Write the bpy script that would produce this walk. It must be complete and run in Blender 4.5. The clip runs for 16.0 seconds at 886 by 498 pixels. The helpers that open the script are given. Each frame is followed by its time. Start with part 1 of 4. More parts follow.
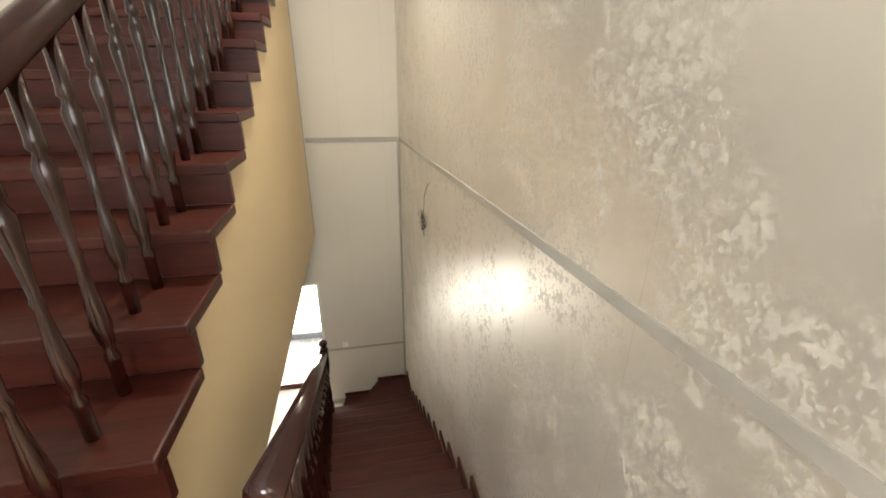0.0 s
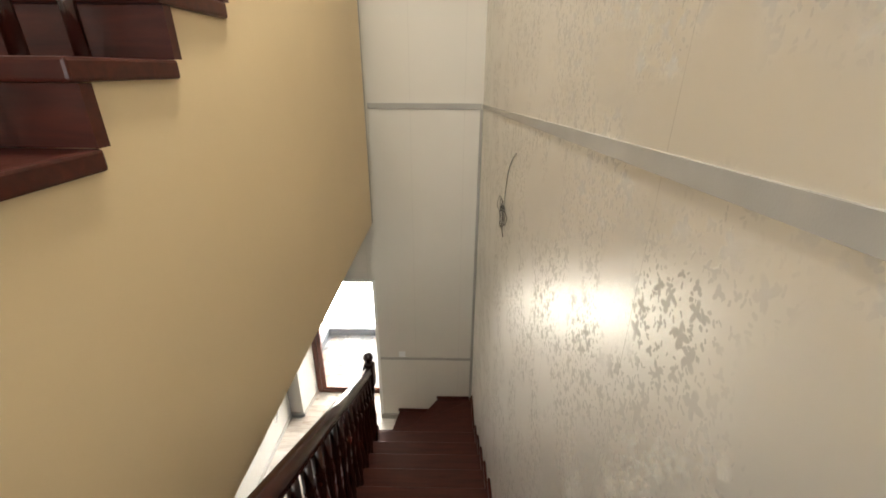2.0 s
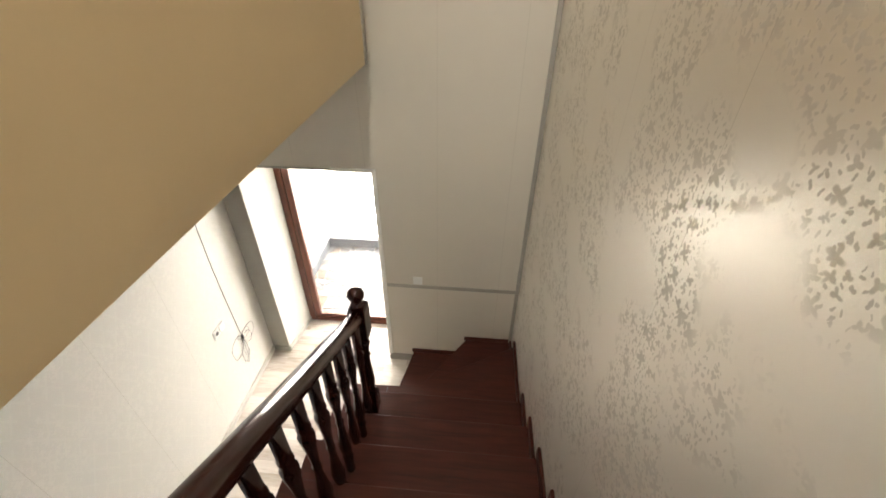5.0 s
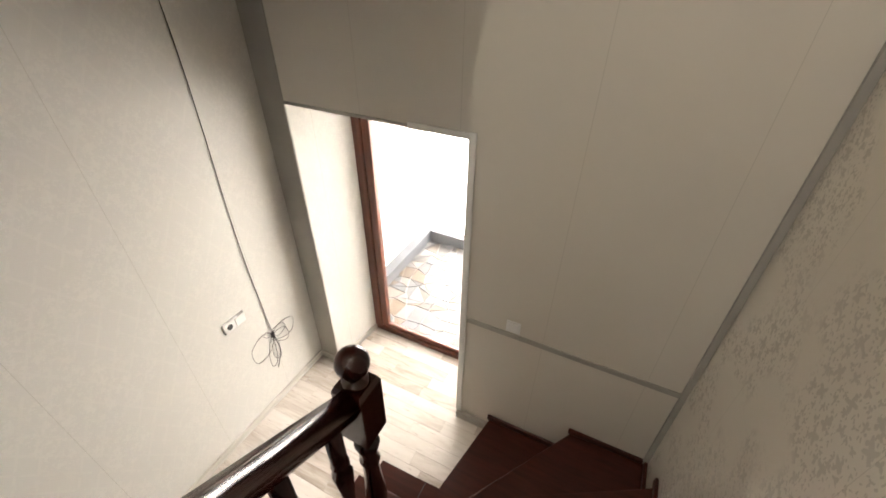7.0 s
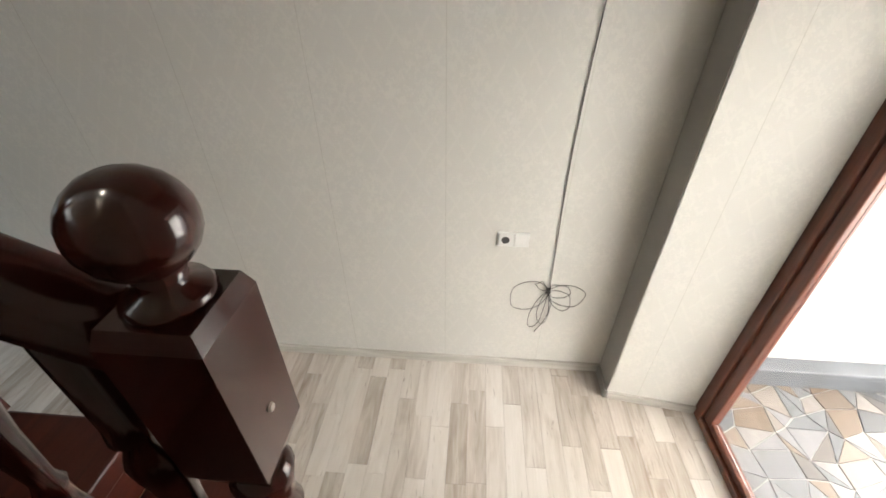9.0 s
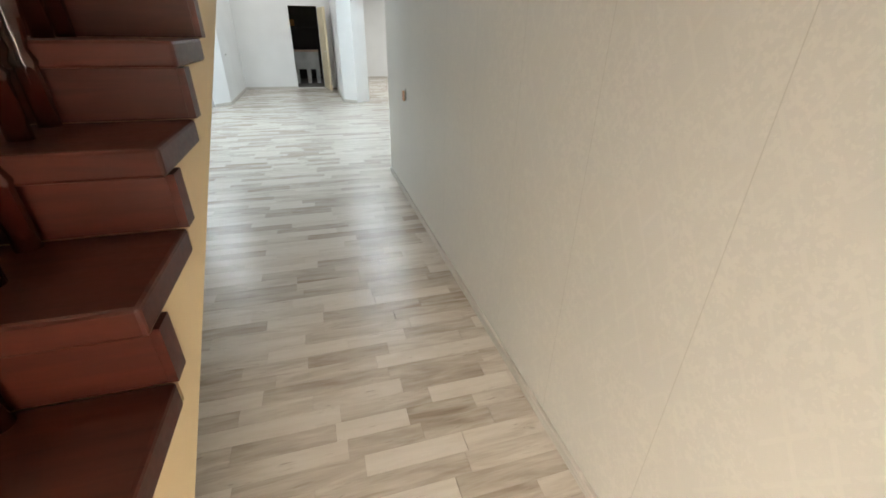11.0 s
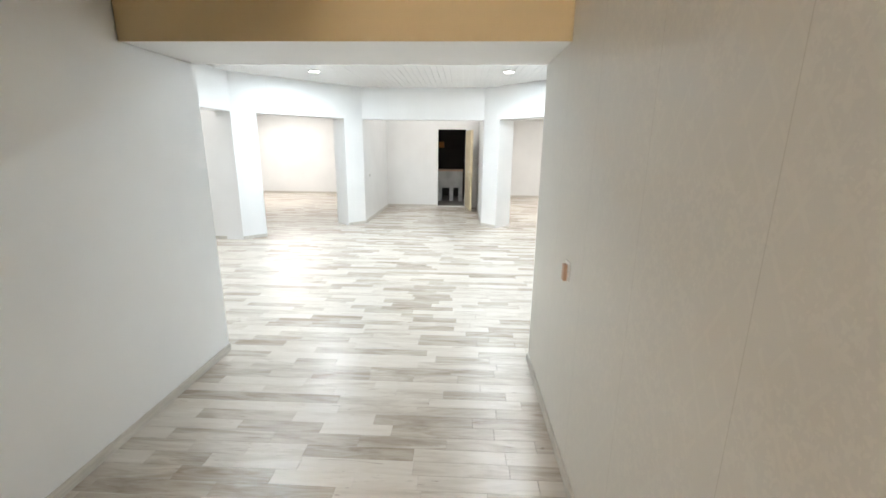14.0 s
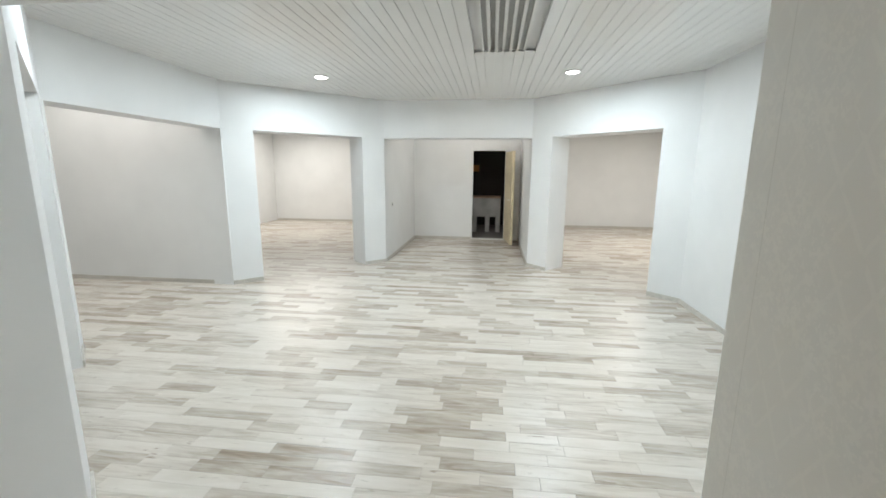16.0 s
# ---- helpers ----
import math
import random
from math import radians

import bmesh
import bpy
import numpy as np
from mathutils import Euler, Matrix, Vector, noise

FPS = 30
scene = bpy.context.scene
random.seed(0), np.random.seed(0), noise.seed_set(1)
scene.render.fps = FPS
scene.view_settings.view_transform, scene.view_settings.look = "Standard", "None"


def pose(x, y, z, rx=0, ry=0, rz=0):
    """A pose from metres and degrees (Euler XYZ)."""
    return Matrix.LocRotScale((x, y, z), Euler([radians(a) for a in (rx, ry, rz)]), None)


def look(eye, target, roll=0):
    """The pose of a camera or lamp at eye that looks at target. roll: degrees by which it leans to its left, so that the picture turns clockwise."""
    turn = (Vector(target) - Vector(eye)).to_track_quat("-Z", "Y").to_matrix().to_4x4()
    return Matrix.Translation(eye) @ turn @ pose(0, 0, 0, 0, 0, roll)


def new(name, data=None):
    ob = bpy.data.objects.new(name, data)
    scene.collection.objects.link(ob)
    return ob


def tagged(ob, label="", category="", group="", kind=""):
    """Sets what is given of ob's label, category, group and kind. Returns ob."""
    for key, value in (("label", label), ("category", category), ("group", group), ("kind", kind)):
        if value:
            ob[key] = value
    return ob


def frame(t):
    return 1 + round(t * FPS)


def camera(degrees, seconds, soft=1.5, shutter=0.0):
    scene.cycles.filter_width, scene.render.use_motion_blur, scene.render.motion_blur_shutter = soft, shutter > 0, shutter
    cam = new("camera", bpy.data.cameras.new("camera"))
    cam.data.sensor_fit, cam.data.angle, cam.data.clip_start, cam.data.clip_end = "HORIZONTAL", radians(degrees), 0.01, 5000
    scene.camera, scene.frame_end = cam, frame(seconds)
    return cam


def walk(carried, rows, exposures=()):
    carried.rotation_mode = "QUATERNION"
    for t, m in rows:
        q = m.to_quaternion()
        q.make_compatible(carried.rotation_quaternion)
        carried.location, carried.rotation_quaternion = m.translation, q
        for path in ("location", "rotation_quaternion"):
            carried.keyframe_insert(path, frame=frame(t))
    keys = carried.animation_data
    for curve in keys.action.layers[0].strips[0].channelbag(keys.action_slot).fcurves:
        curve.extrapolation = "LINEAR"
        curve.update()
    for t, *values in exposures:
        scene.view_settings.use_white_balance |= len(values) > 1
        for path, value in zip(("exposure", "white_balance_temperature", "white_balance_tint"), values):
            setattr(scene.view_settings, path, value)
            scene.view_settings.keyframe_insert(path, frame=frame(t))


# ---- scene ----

# ---- camera ----
cam = camera(94.2, 16.0, soft=1.7)
PATH = [
    (0, (1.906, -5.251, 4.686), (2.291, -3.444, 3.922), 0.6),
    (0.5, (2.015, -4.992, 4.663), (2.137, -3.140, 3.918), 0.2),
    (1, (2.108, -4.778, 4.630), (2.109, -2.918, 3.897), 0.5),
    (1.5, (2.102, -4.481, 4.492), (2.075, -2.627, 3.743), 0.5),
    (2, (2.119, -4.194, 4.316), (2.098, -2.361, 3.518), 0.4),
    (2.5, (2.080, -3.968, 4.170), (2.062, -2.170, 3.295), 0.7),
    (3, (2.044, -3.728, 4.023), (2.037, -1.984, 3.044), 0.5),
    (3.5, (2.024, -3.479, 3.891), (2.008, -1.801, 2.802), 0.4),
    (4, (2.011, -3.239, 3.734), (1.965, -1.612, 2.572), 0.4),
    (6.5, (1.989, -1.877, 2.891), (1.513, -0.333, 1.713), 0.6),
    (7, (1.913, -1.591, 2.725), (1.201, -0.139, 1.547), 0.6),
    (7.5, (1.833, -1.292, 2.507), (0.807, -0.043, 1.330), 0.6),
    (8, (1.764, -1.050, 2.311), (0.445, -0.118, 1.131), 0.3),
    (8.5, (1.690, -0.910, 2.150), (0.152, -0.437, 0.962), 1.4),
    (9, (1.641, -0.793, 2.006), (0.030, -0.921, 0.828), 0.0),
    (9.2, (1.621, -0.765, 1.948), (0.044, -1.128, 0.772), 0.1),
    (10.2, (1.250, -0.590, 1.740), (0.030, -1.960, 0.840), 0.5),
    (10.9, (0.880, -0.820, 1.570), (0.300, -2.500, 0.640), 1.0),
    (11.5, (0.734, -1.001, 1.474), (0.446, -2.741, 0.532), 0.7),
    (12, (0.623, -1.219, 1.537), (0.543, -3.002, 0.634), -0.5),
    (12.5, (0.603, -1.598, 1.588), (0.613, -3.417, 0.756), 0.2),
    (13, (0.567, -1.925, 1.609), (0.598, -3.795, 0.899), 0.7),
    (13.5, (0.549, -2.326, 1.618), (0.600, -4.245, 1.055), 0.7),
    (14, (0.584, -2.805, 1.625), (0.668, -4.745, 1.146), 0.6),
    (14.5, (0.574, -3.272, 1.611), (0.702, -5.216, 1.159), 0.7),
    (15, (0.623, -3.653, 1.608), (0.811, -5.597, 1.181), 0.7),
    (15.5, (0.706, -4.052, 1.614), (0.935, -6.001, 1.224), 0.4),
    (16, (0.774, -4.456, 1.625), (1.006, -6.407, 1.253), 0.4),
]
EXPOSURES = [(0.0, 0.48, 5800, 10), (1.5, 0.38, 5750, 10), (3.5, 0.45, 5750, 10), (4.2, 0.55, 5800, 10), (6.5, 0.35, 5950, 14), (7.5, -0.02, 5850, 13), (8.5, -0.15, 5700, 11), (9.2, -0.22, 5700, 11),
             (11.3, 0.3, 6600, 13), (12.5, 0.65, 6700, 16), (14.0, 0.58, 6800, 16), (16.0, 0.05, 6850, 14)]
walk(cam, [(t, look(e, g, r)) for t, e, g, r in PATH], EXPOSURES)

# ---- plan, in metres ----
XL, XR = 0.03, 2.45            # long walls of the stairwell and passage
XS = 1.33                      # inner face of the upper flight
OPEN_L, OPEN_R, OPEN_H = 0.20, 1.26, 2.07   # opening to the garden door
TREAD, RISE = 0.30, 0.19       # lower flight
N0_Y, N0_Z = -0.95, 0.755       # its lowest straight nosing
LAND_Y, LAND_Z = -4.55, 3.035   # edge and level of the landing
T1, R1 = 0.350, 0.186          # upper flight
F1_Y = -5.38
PASS_NEAR, PASS_FAR, PASS_H = -5.15, -5.79, 2.165   # lintel between passage and hall
CEIL_H, DROP_H = 2.79, 2.17    # hall ceiling and its beams
TOP = 6.6

# ---- world and light ----
world = bpy.data.worlds.new("sky")
scene.world = world
world.use_nodes = True
wn = world.node_tree.nodes
sky = wn.new("ShaderNodeTexSky")
sky.sky_type = "NISHITA"
sky.sun_disc = False
sky.sun_elevation = radians(48)
sky.sun_rotation = radians(35)
world.node_tree.links.new(sky.outputs[0], wn["Background"].inputs[0])
wn["Background"].inputs[1].default_value = 0.15


def lamp(name, kind, place, target, power, colour, size=0.2, size_y=0.0, angle=0.0):
    data = bpy.data.lights.new(name, kind)
    data.energy, data.color = power, colour
    if kind == "AREA":
        data.size = size
        data.shape = "DISK"
        if size_y:
            data.shape, data.size_y = "RECTANGLE", size_y
    elif kind == "SUN":
        data.angle = angle
    else:
        data.shadow_soft_size = size
    ob = new(name, data)
    ob.matrix_world = look(place, target)
    return ob


WELL = 102.0
HALL = 29.0
lamp("sun", "SUN", (3, 8, 9), (0.6, 1.2, 0), 0.7, (1.0, 0.95, 0.88), angle=radians(0.6))
# Unseen warm fill lamp, added to brighten the upper stairwell
lamp("stairwell_warm_fill", "AREA", (1.75, -2.6, TOP - 0.12), (1.75, -2.6, 0), 46.0, (1.0, 0.85, 0.62), 0.32)
# Fill lamp behind the camera, set in a made-up window opening
lamp("landing_daylight_fill", "AREA", (1.25, -8.18, 4.75), (1.5, 0.0, 3.6), WELL, (1.0, 0.95, 0.85), 1.5, 1.5)
for lx, ly, share in ((2.97, -9.75, 1.3), (-0.12, -9.75, 1.3), (2.97, -7.1, 1.0), (-0.12, -7.1, 1.0)):
    lamp("downlight_beam", "AREA", (lx, ly, CEIL_H - 0.03), (lx, ly, 0), HALL * share, (0.76, 0.92, 1.0), 0.13)
# Wide fill lamps without fixtures, added to brighten side rooms and bay
for lx, ly, p in ((6.3, -15.2, 80.0), (-3.0, -13.6, 100.0), (6.0, -8.7, 28.0), (1.4, -13.1, 16.0)):
    lamp("side_room_fill", "AREA", (lx, ly, CEIL_H - 0.05), (lx, ly, 0), p, (0.97, 0.99, 0.95), 2.6)


# ---- materials ----
def material(name):
    m = bpy.data.materials.new(name)
    m.use_nodes = True
    return m, m.node_tree.nodes, m.node_tree.links, m.node_tree.nodes["Principled BSDF"]


def node(nodes, kind, **values):
    n = nodes.new(kind)
    for key, value in values.items():
        n.inputs[key].default_value = value
    return n


def calc(nodes, links, op, a, b=None, c=None):
    n = nodes.new("ShaderNodeMath")
    n.operation = op
    for slot, v in zip(n.inputs, (a, b, c)):
        if v is None:
            continue
        if isinstance(v, (int, float)):
            slot.default_value = v
        else:
            links.new(v, slot)
    return n.outputs[0]


def ramp(nodes, links, fac, stops):
    n = nodes.new("ShaderNodeValToRGB")
    while len(n.color_ramp.elements) < len(stops):
        n.color_ramp.elements.new(0.5)
    for el, (at, col) in zip(n.color_ramp.elements, stops):
        el.position, el.color = at, (*col, 1)
    links.new(fac, n.inputs[0])
    return n.outputs[0]


def mix(nodes, links, fac, a, b, mode="MIX"):
    n = nodes.new("ShaderNodeMix")
    n.data_type, n.blend_type = "RGBA", mode
    for slot, v in ((n.inputs[0], fac), (n.inputs[6], a), (n.inputs[7], b)):
        if isinstance(v, (int, float)):
            slot.default_value = v
        elif isinstance(v, tuple):
            slot.default_value = (*v, 1)
        else:
            links.new(v, slot)
    return n.outputs[2]


def bumped(nodes, links, bsdf, height, strength, distance=0.01):
    b = node(nodes, "ShaderNodeBump", Strength=strength, Distance=distance)
    links.new(height, b.inputs["Height"])
    links.new(b.outputs[0], bsdf.inputs["Normal"])


def plain(name, colour, rough, vary=0.08, scale=6.0, bump=0.05, metal=0.0, coat=0.0):
    m, ns, ls, b = material(name)
    tc = ns.new("ShaderNodeTexCoord")
    big = node(ns, "ShaderNodeTexNoise", Scale=scale * 0.3, Detail=3.0)
    fine = node(ns, "ShaderNodeTexNoise", Scale=scale * 18, Detail=4.0)
    ls.new(tc.outputs["Object"], big.inputs["Vector"])
    ls.new(tc.outputs["Object"], fine.inputs["Vector"])
    lo = tuple(c * (1 - vary) for c in colour)
    hi = tuple(min(1.0, c * (1 + vary * 0.6)) for c in colour)
    col = ramp(ns, ls, big.outputs[0], ((0.35, lo), (0.65, hi)))
    ls.new(col, b.inputs["Base Color"])
    r = calc(ns, ls, "MULTIPLY_ADD", fine.outputs[0], 0.2, rough - 0.1)
    ls.new(r, b.inputs["Roughness"])
    b.inputs["Metallic"].default_value = metal
    b.inputs["Coat Weight"].default_value = coat
    if bump:
        bumped(ns, ls, b, fine.outputs[0], bump)
    return m


def wallpaper(name, ground, leaf, across, amount=1.0, leaf_rough=0.3, ground_rough=0.55, sheet=0.53, mottled=0.05, weave=0.0, shine=0.5, trellis=0.0, pearl=0.0, petals=((14.0, 1.1, 4.0, 0.33), (25.0, 1.0, 3.0, 0.29), (46.0, 1.4, 2.0, 0.30))):
    """Embossed wallpaper with a sheen on the raised leaves; across is the axis that runs along the wall."""
    m, ns, ls, b = material(name)
    tc = ns.new("ShaderNodeTexCoord")
    sep = ns.new("ShaderNodeSeparateXYZ")
    ls.new(tc.outputs["Object"], sep.inputs[0])
    run = sep.outputs[across]
    flat = ns.new("ShaderNodeCombineXYZ")
    ls.new(run, flat.inputs[0])
    ls.new(sep.outputs[2], flat.inputs[1])
    warp = node(ns, "ShaderNodeTexNoise", Scale=32.0, Detail=2.0)
    ls.new(flat.outputs[0], warp.inputs["Vector"])
    wv = ns.new("ShaderNodeVectorMath")
    wv.operation = "MULTIPLY_ADD"
    ls.new(warp.outputs["Color"], wv.inputs[0])
    wv.inputs[1].default_value = (0.018, 0.018, 0)
    ls.new(flat.outputs[0], wv.inputs[2])
    both = None
    for scale, squeeze, lobes, reach in petals:
        mp = ns.new("ShaderNodeMapping")
        mp.inputs["Scale"].default_value = (squeeze, 1, 1)
        ls.new(wv.outputs[0], mp.inputs["Vector"])
        vo = node(ns, "ShaderNodeTexVoronoi", Scale=scale)
        vo.voronoi_dimensions = "2D"
        ls.new(mp.outputs[0], vo.inputs["Vector"])
        off = ns.new("ShaderNodeVectorMath")
        off.operation = "SUBTRACT"
        ls.new(mp.outputs[0], off.inputs[0])
        ls.new(vo.outputs["Position"], off.inputs[1])
        part_xy = ns.new("ShaderNodeSeparateXYZ")
        ls.new(off.outputs[0], part_xy.inputs[0])
        hue = ns.new("ShaderNodeSeparateColor")
        ls.new(vo.outputs["Color"], hue.inputs[0])
        angle = calc(ns, ls, "ARCTAN2", part_xy.outputs[1], part_xy.outputs[0])
        wave = calc(ns, ls, "COSINE", calc(ns, ls, "MULTIPLY_ADD", angle, lobes, calc(ns, ls, "MULTIPLY", hue.outputs[0], 6.28)))
        size = calc(ns, ls, "MULTIPLY_ADD", hue.outputs[1], 0.6, 0.6)
        edge = calc(ns, ls, "MULTIPLY", calc(ns, ls, "MULTIPLY_ADD", wave, 0.28, 0.72), calc(ns, ls, "MULTIPLY", size, reach))
        inside = calc(ns, ls, "SUBTRACT", edge, vo.outputs["Distance"])
        mr = node(ns, "ShaderNodeMapRange")
        mr.inputs["From Min"].default_value, mr.inputs["From Max"].default_value = -0.02, 0.05
        ls.new(inside, mr.inputs["Value"])
        both = mr.outputs[0] if both is None else calc(ns, ls, "MAXIMUM", both, mr.outputs[0])
    clump = node(ns, "ShaderNodeTexNoise", Scale=3.2, Detail=2.0)
    ls.new(flat.outputs[0], clump.inputs["Vector"])
    cm = node(ns, "ShaderNodeMapRange")
    cm.inputs["From Min"].default_value, cm.inputs["From Max"].default_value = 0.43, 0.52
    ls.new(clump.outputs[0], cm.inputs["Value"])
    mask = calc(ns, ls, "MULTIPLY", calc(ns, ls, "MULTIPLY", both, cm.outputs[0]), amount)
    if trellis:
        bars = []
        for tilt in (1.0, -1.0):
            u = calc(ns, ls, "ADD", calc(ns, ls, "MULTIPLY", run, 11.0 * tilt), calc(ns, ls, "MULTIPLY", sep.outputs[2], 6.5))
            bars.append(calc(ns, ls, "LESS_THAN", calc(ns, ls, "ABSOLUTE", calc(ns, ls, "SUBTRACT", calc(ns, ls, "FRACT", calc(ns, ls, "ADD", u, 50.0)), 0.5)), 0.07))
        worn = node(ns, "ShaderNodeTexNoise", Scale=14.0, Detail=3.0)
        ls.new(flat.outputs[0], worn.inputs["Vector"])
        bar = calc(ns, ls, "MULTIPLY", calc(ns, ls, "MAXIMUM", bars[0], bars[1]), calc(ns, ls, "GREATER_THAN", worn.outputs[0], 0.47))
        mask = calc(ns, ls, "MAXIMUM", mask, calc(ns, ls, "MULTIPLY", bar, trellis))
    grain = node(ns, "ShaderNodeTexNoise", Scale=150.0, Detail=3.0)
    ls.new(tc.outputs["Object"], grain.inputs["Vector"])
    stain = node(ns, "ShaderNodeTexNoise", Scale=1.1, Detail=4.0)
    ls.new(tc.outputs["Object"], stain.inputs["Vector"])
    seam = calc(ns, ls, "FRACT", calc(ns, ls, "DIVIDE", calc(ns, ls, "ADD", run, 40.13), sheet))
    line = calc(ns, ls, "LESS_THAN", seam, 0.005)
    base = mix(ns, ls, mask, ground, leaf)
    shade = ramp(ns, ls, stain.outputs[0], ((0.3, (1 - mottled,) * 3), (0.7, (1, 1, 1))))
    base = mix(ns, ls, 1.0, base, shade, "MULTIPLY")
    base = mix(ns, ls, calc(ns, ls, "MULTIPLY", line, 0.25), base, (0.25, 0.22, 0.16))
    ls.new(base, b.inputs["Base Color"])
    rough = calc(ns, ls, "MULTIPLY_ADD", mask, leaf_rough - ground_rough, ground_rough)
    ls.new(calc(ns, ls, "MULTIPLY_ADD", grain.outputs[0], 0.12, calc(ns, ls, "SUBTRACT", rough, 0.06)), b.inputs["Roughness"])
    h = calc(ns, ls, "MULTIPLY_ADD", grain.outputs[0], 0.12, calc(ns, ls, "MULTIPLY", mask, 0.45))
    h = calc(ns, ls, "SUBTRACT", h, calc(ns, ls, "MULTIPLY", line, 0.8))
    if weave:
        wm = ns.new("ShaderNodeMapping")
        wm.inputs["Scale"].default_value = (40.0, 420.0, 1.0)
        ls.new(flat.outputs[0], wm.inputs["Vector"])
        wn2 = node(ns, "ShaderNodeTexNoise", Scale=1.0, Detail=2.0)
        ls.new(wm.outputs[0], wn2.inputs["Vector"])
        h = calc(ns, ls, "MULTIPLY_ADD", wn2.outputs[0], weave, h)
    ls.new(calc(ns, ls, "MULTIPLY_ADD", mask, -0.92 * shine, shine), b.inputs["Specular IOR Level"])
    if pearl:
        ls.new(calc(ns, ls, "MULTIPLY_ADD", mask, -pearl, pearl), b.inputs["Metallic"])
    bumped(ns, ls, b, h, 0.12, 0.002)
    return m


def wood(name, dark, light, rough, axis=0, coat=0.4, scale=1.0, per_piece=0.0, island=False):
    m, ns, ls, b = material(name)
    tc = ns.new("ShaderNodeTexCoord")
    mp = ns.new("ShaderNodeMapping")
    stretch = [14.0 * scale] * 3
    stretch[axis] = 1.3 * scale
    mp.inputs["Scale"].default_value = stretch
    ls.new(tc.outputs["Object"], mp.inputs["Vector"])
    n = node(ns, "ShaderNodeTexNoise", Scale=2.2, Detail=6.0, Roughness=0.62, Distortion=0.6)
    ls.new(mp.outputs[0], n.inputs["Vector"])
    fac = n.outputs[0]
    if per_piece:
        if island:
            rnd = ns.new("ShaderNodeNewGeometry").outputs["Random Per Island"]
        else:
            rnd = ns.new("ShaderNodeObjectInfo").outputs["Random"]
        off = ns.new("ShaderNodeCombineXYZ")
        ls.new(calc(ns, ls, "MULTIPLY", rnd, 37.0), off.inputs[0])
        ls.new(calc(ns, ls, "MULTIPLY", rnd, 91.0), off.inputs[1])
        ls.new(off.outputs[0], mp.inputs["Location"])
        wide = node(ns, "ShaderNodeTexNoise", Scale=0.6, Detail=3.0)
        ls.new(mp.outputs[0], wide.inputs["Vector"])
        fac = calc(ns, ls, "ADD", calc(ns, ls, "MULTIPLY", n.outputs[0], 1 - per_piece),
                   calc(ns, ls, "MULTIPLY", calc(ns, ls, "ADD", calc(ns, ls, "MULTIPLY", rnd, 0.72), calc(ns, ls, "MULTIPLY", wide.outputs[0], 0.32)), per_piece))
    col = ramp(ns, ls, fac, ((0.18, dark), (0.60, light)) if per_piece else ((0.28, dark), (0.72, light)))
    ls.new(col, b.inputs["Base Color"])
    fine = node(ns, "ShaderNodeTexNoise", Scale=60.0, Detail=3.0)
    ls.new(tc.outputs["Object"], fine.inputs["Vector"])
    ls.new(calc(ns, ls, "MULTIPLY_ADD", fine.outputs[0], 0.14, rough - 0.07), b.inputs["Roughness"])
    b.inputs["Coat Weight"].default_value = coat
    b.inputs["Coat Roughness"].default_value = 0.12
    bumped(ns, ls, b, n.outputs[0], 0.08, 0.003)
    return m


def laminate(name, island=False):
    """Whitewashed wood strips: streaked grain along x, brown flecks, one tone for each strip, a satin gloss."""
    m, ns, ls, b = material(name)
    tc = ns.new("ShaderNodeTexCoord")
    if island:
        rnd = ns.new("ShaderNodeNewGeometry").outputs["Random Per Island"]
    else:
        rnd = ns.new("ShaderNodeObjectInfo").outputs["Random"]
    off = ns.new("ShaderNodeCombineXYZ")
    ls.new(calc(ns, ls, "MULTIPLY", rnd, 53.0), off.inputs[0])
    ls.new(calc(ns, ls, "MULTIPLY", rnd, 87.0), off.inputs[1])

    def streaks(along, across, detail, warp):
        mp = ns.new("ShaderNodeMapping")
        mp.inputs["Scale"].default_value = (along, across, 1.0)
        ls.new(tc.outputs["Object"], mp.inputs["Vector"])
        ls.new(off.outputs[0], mp.inputs["Location"])
        n = node(ns, "ShaderNodeTexNoise", Scale=1.0, Detail=detail, Roughness=0.6, Distortion=warp)
        ls.new(mp.outputs[0], n.inputs["Vector"])
        return n.outputs[0]
    cloud, grain, fleck = streaks(2.6, 17.0, 3.0, 0.8), streaks(7.0, 120.0, 4.0, 0.3), streaks(4.5, 30.0, 2.0, 1.4)
    tone = calc(ns, ls, "ADD", calc(ns, ls, "MULTIPLY", rnd, 0.36), calc(ns, ls, "ADD", calc(ns, ls, "MULTIPLY", cloud, 0.62), calc(ns, ls, "MULTIPLY", grain, 0.16)))
    col = ramp(ns, ls, tone, ((0.26, (0.29, 0.235, 0.18)), (0.42, (0.45, 0.395, 0.335)), (0.62, (0.62, 0.57, 0.51)), (0.85, (0.70, 0.655, 0.60))))
    dark = node(ns, "ShaderNodeMapRange")
    dark.inputs["From Min"].default_value, dark.inputs["From Max"].default_value = 0.66, 0.76
    ls.new(fleck, dark.inputs["Value"])
    col = mix(ns, ls, calc(ns, ls, "MULTIPLY", dark.outputs[0], 0.6), col, (0.20, 0.15, 0.11))
    ls.new(col, b.inputs["Base Color"])
    ls.new(calc(ns, ls, "MULTIPLY_ADD", grain, 0.08, 0.22), b.inputs["Roughness"])
    bumped(ns, ls, b, grain, 0.36, 0.004)
    return m


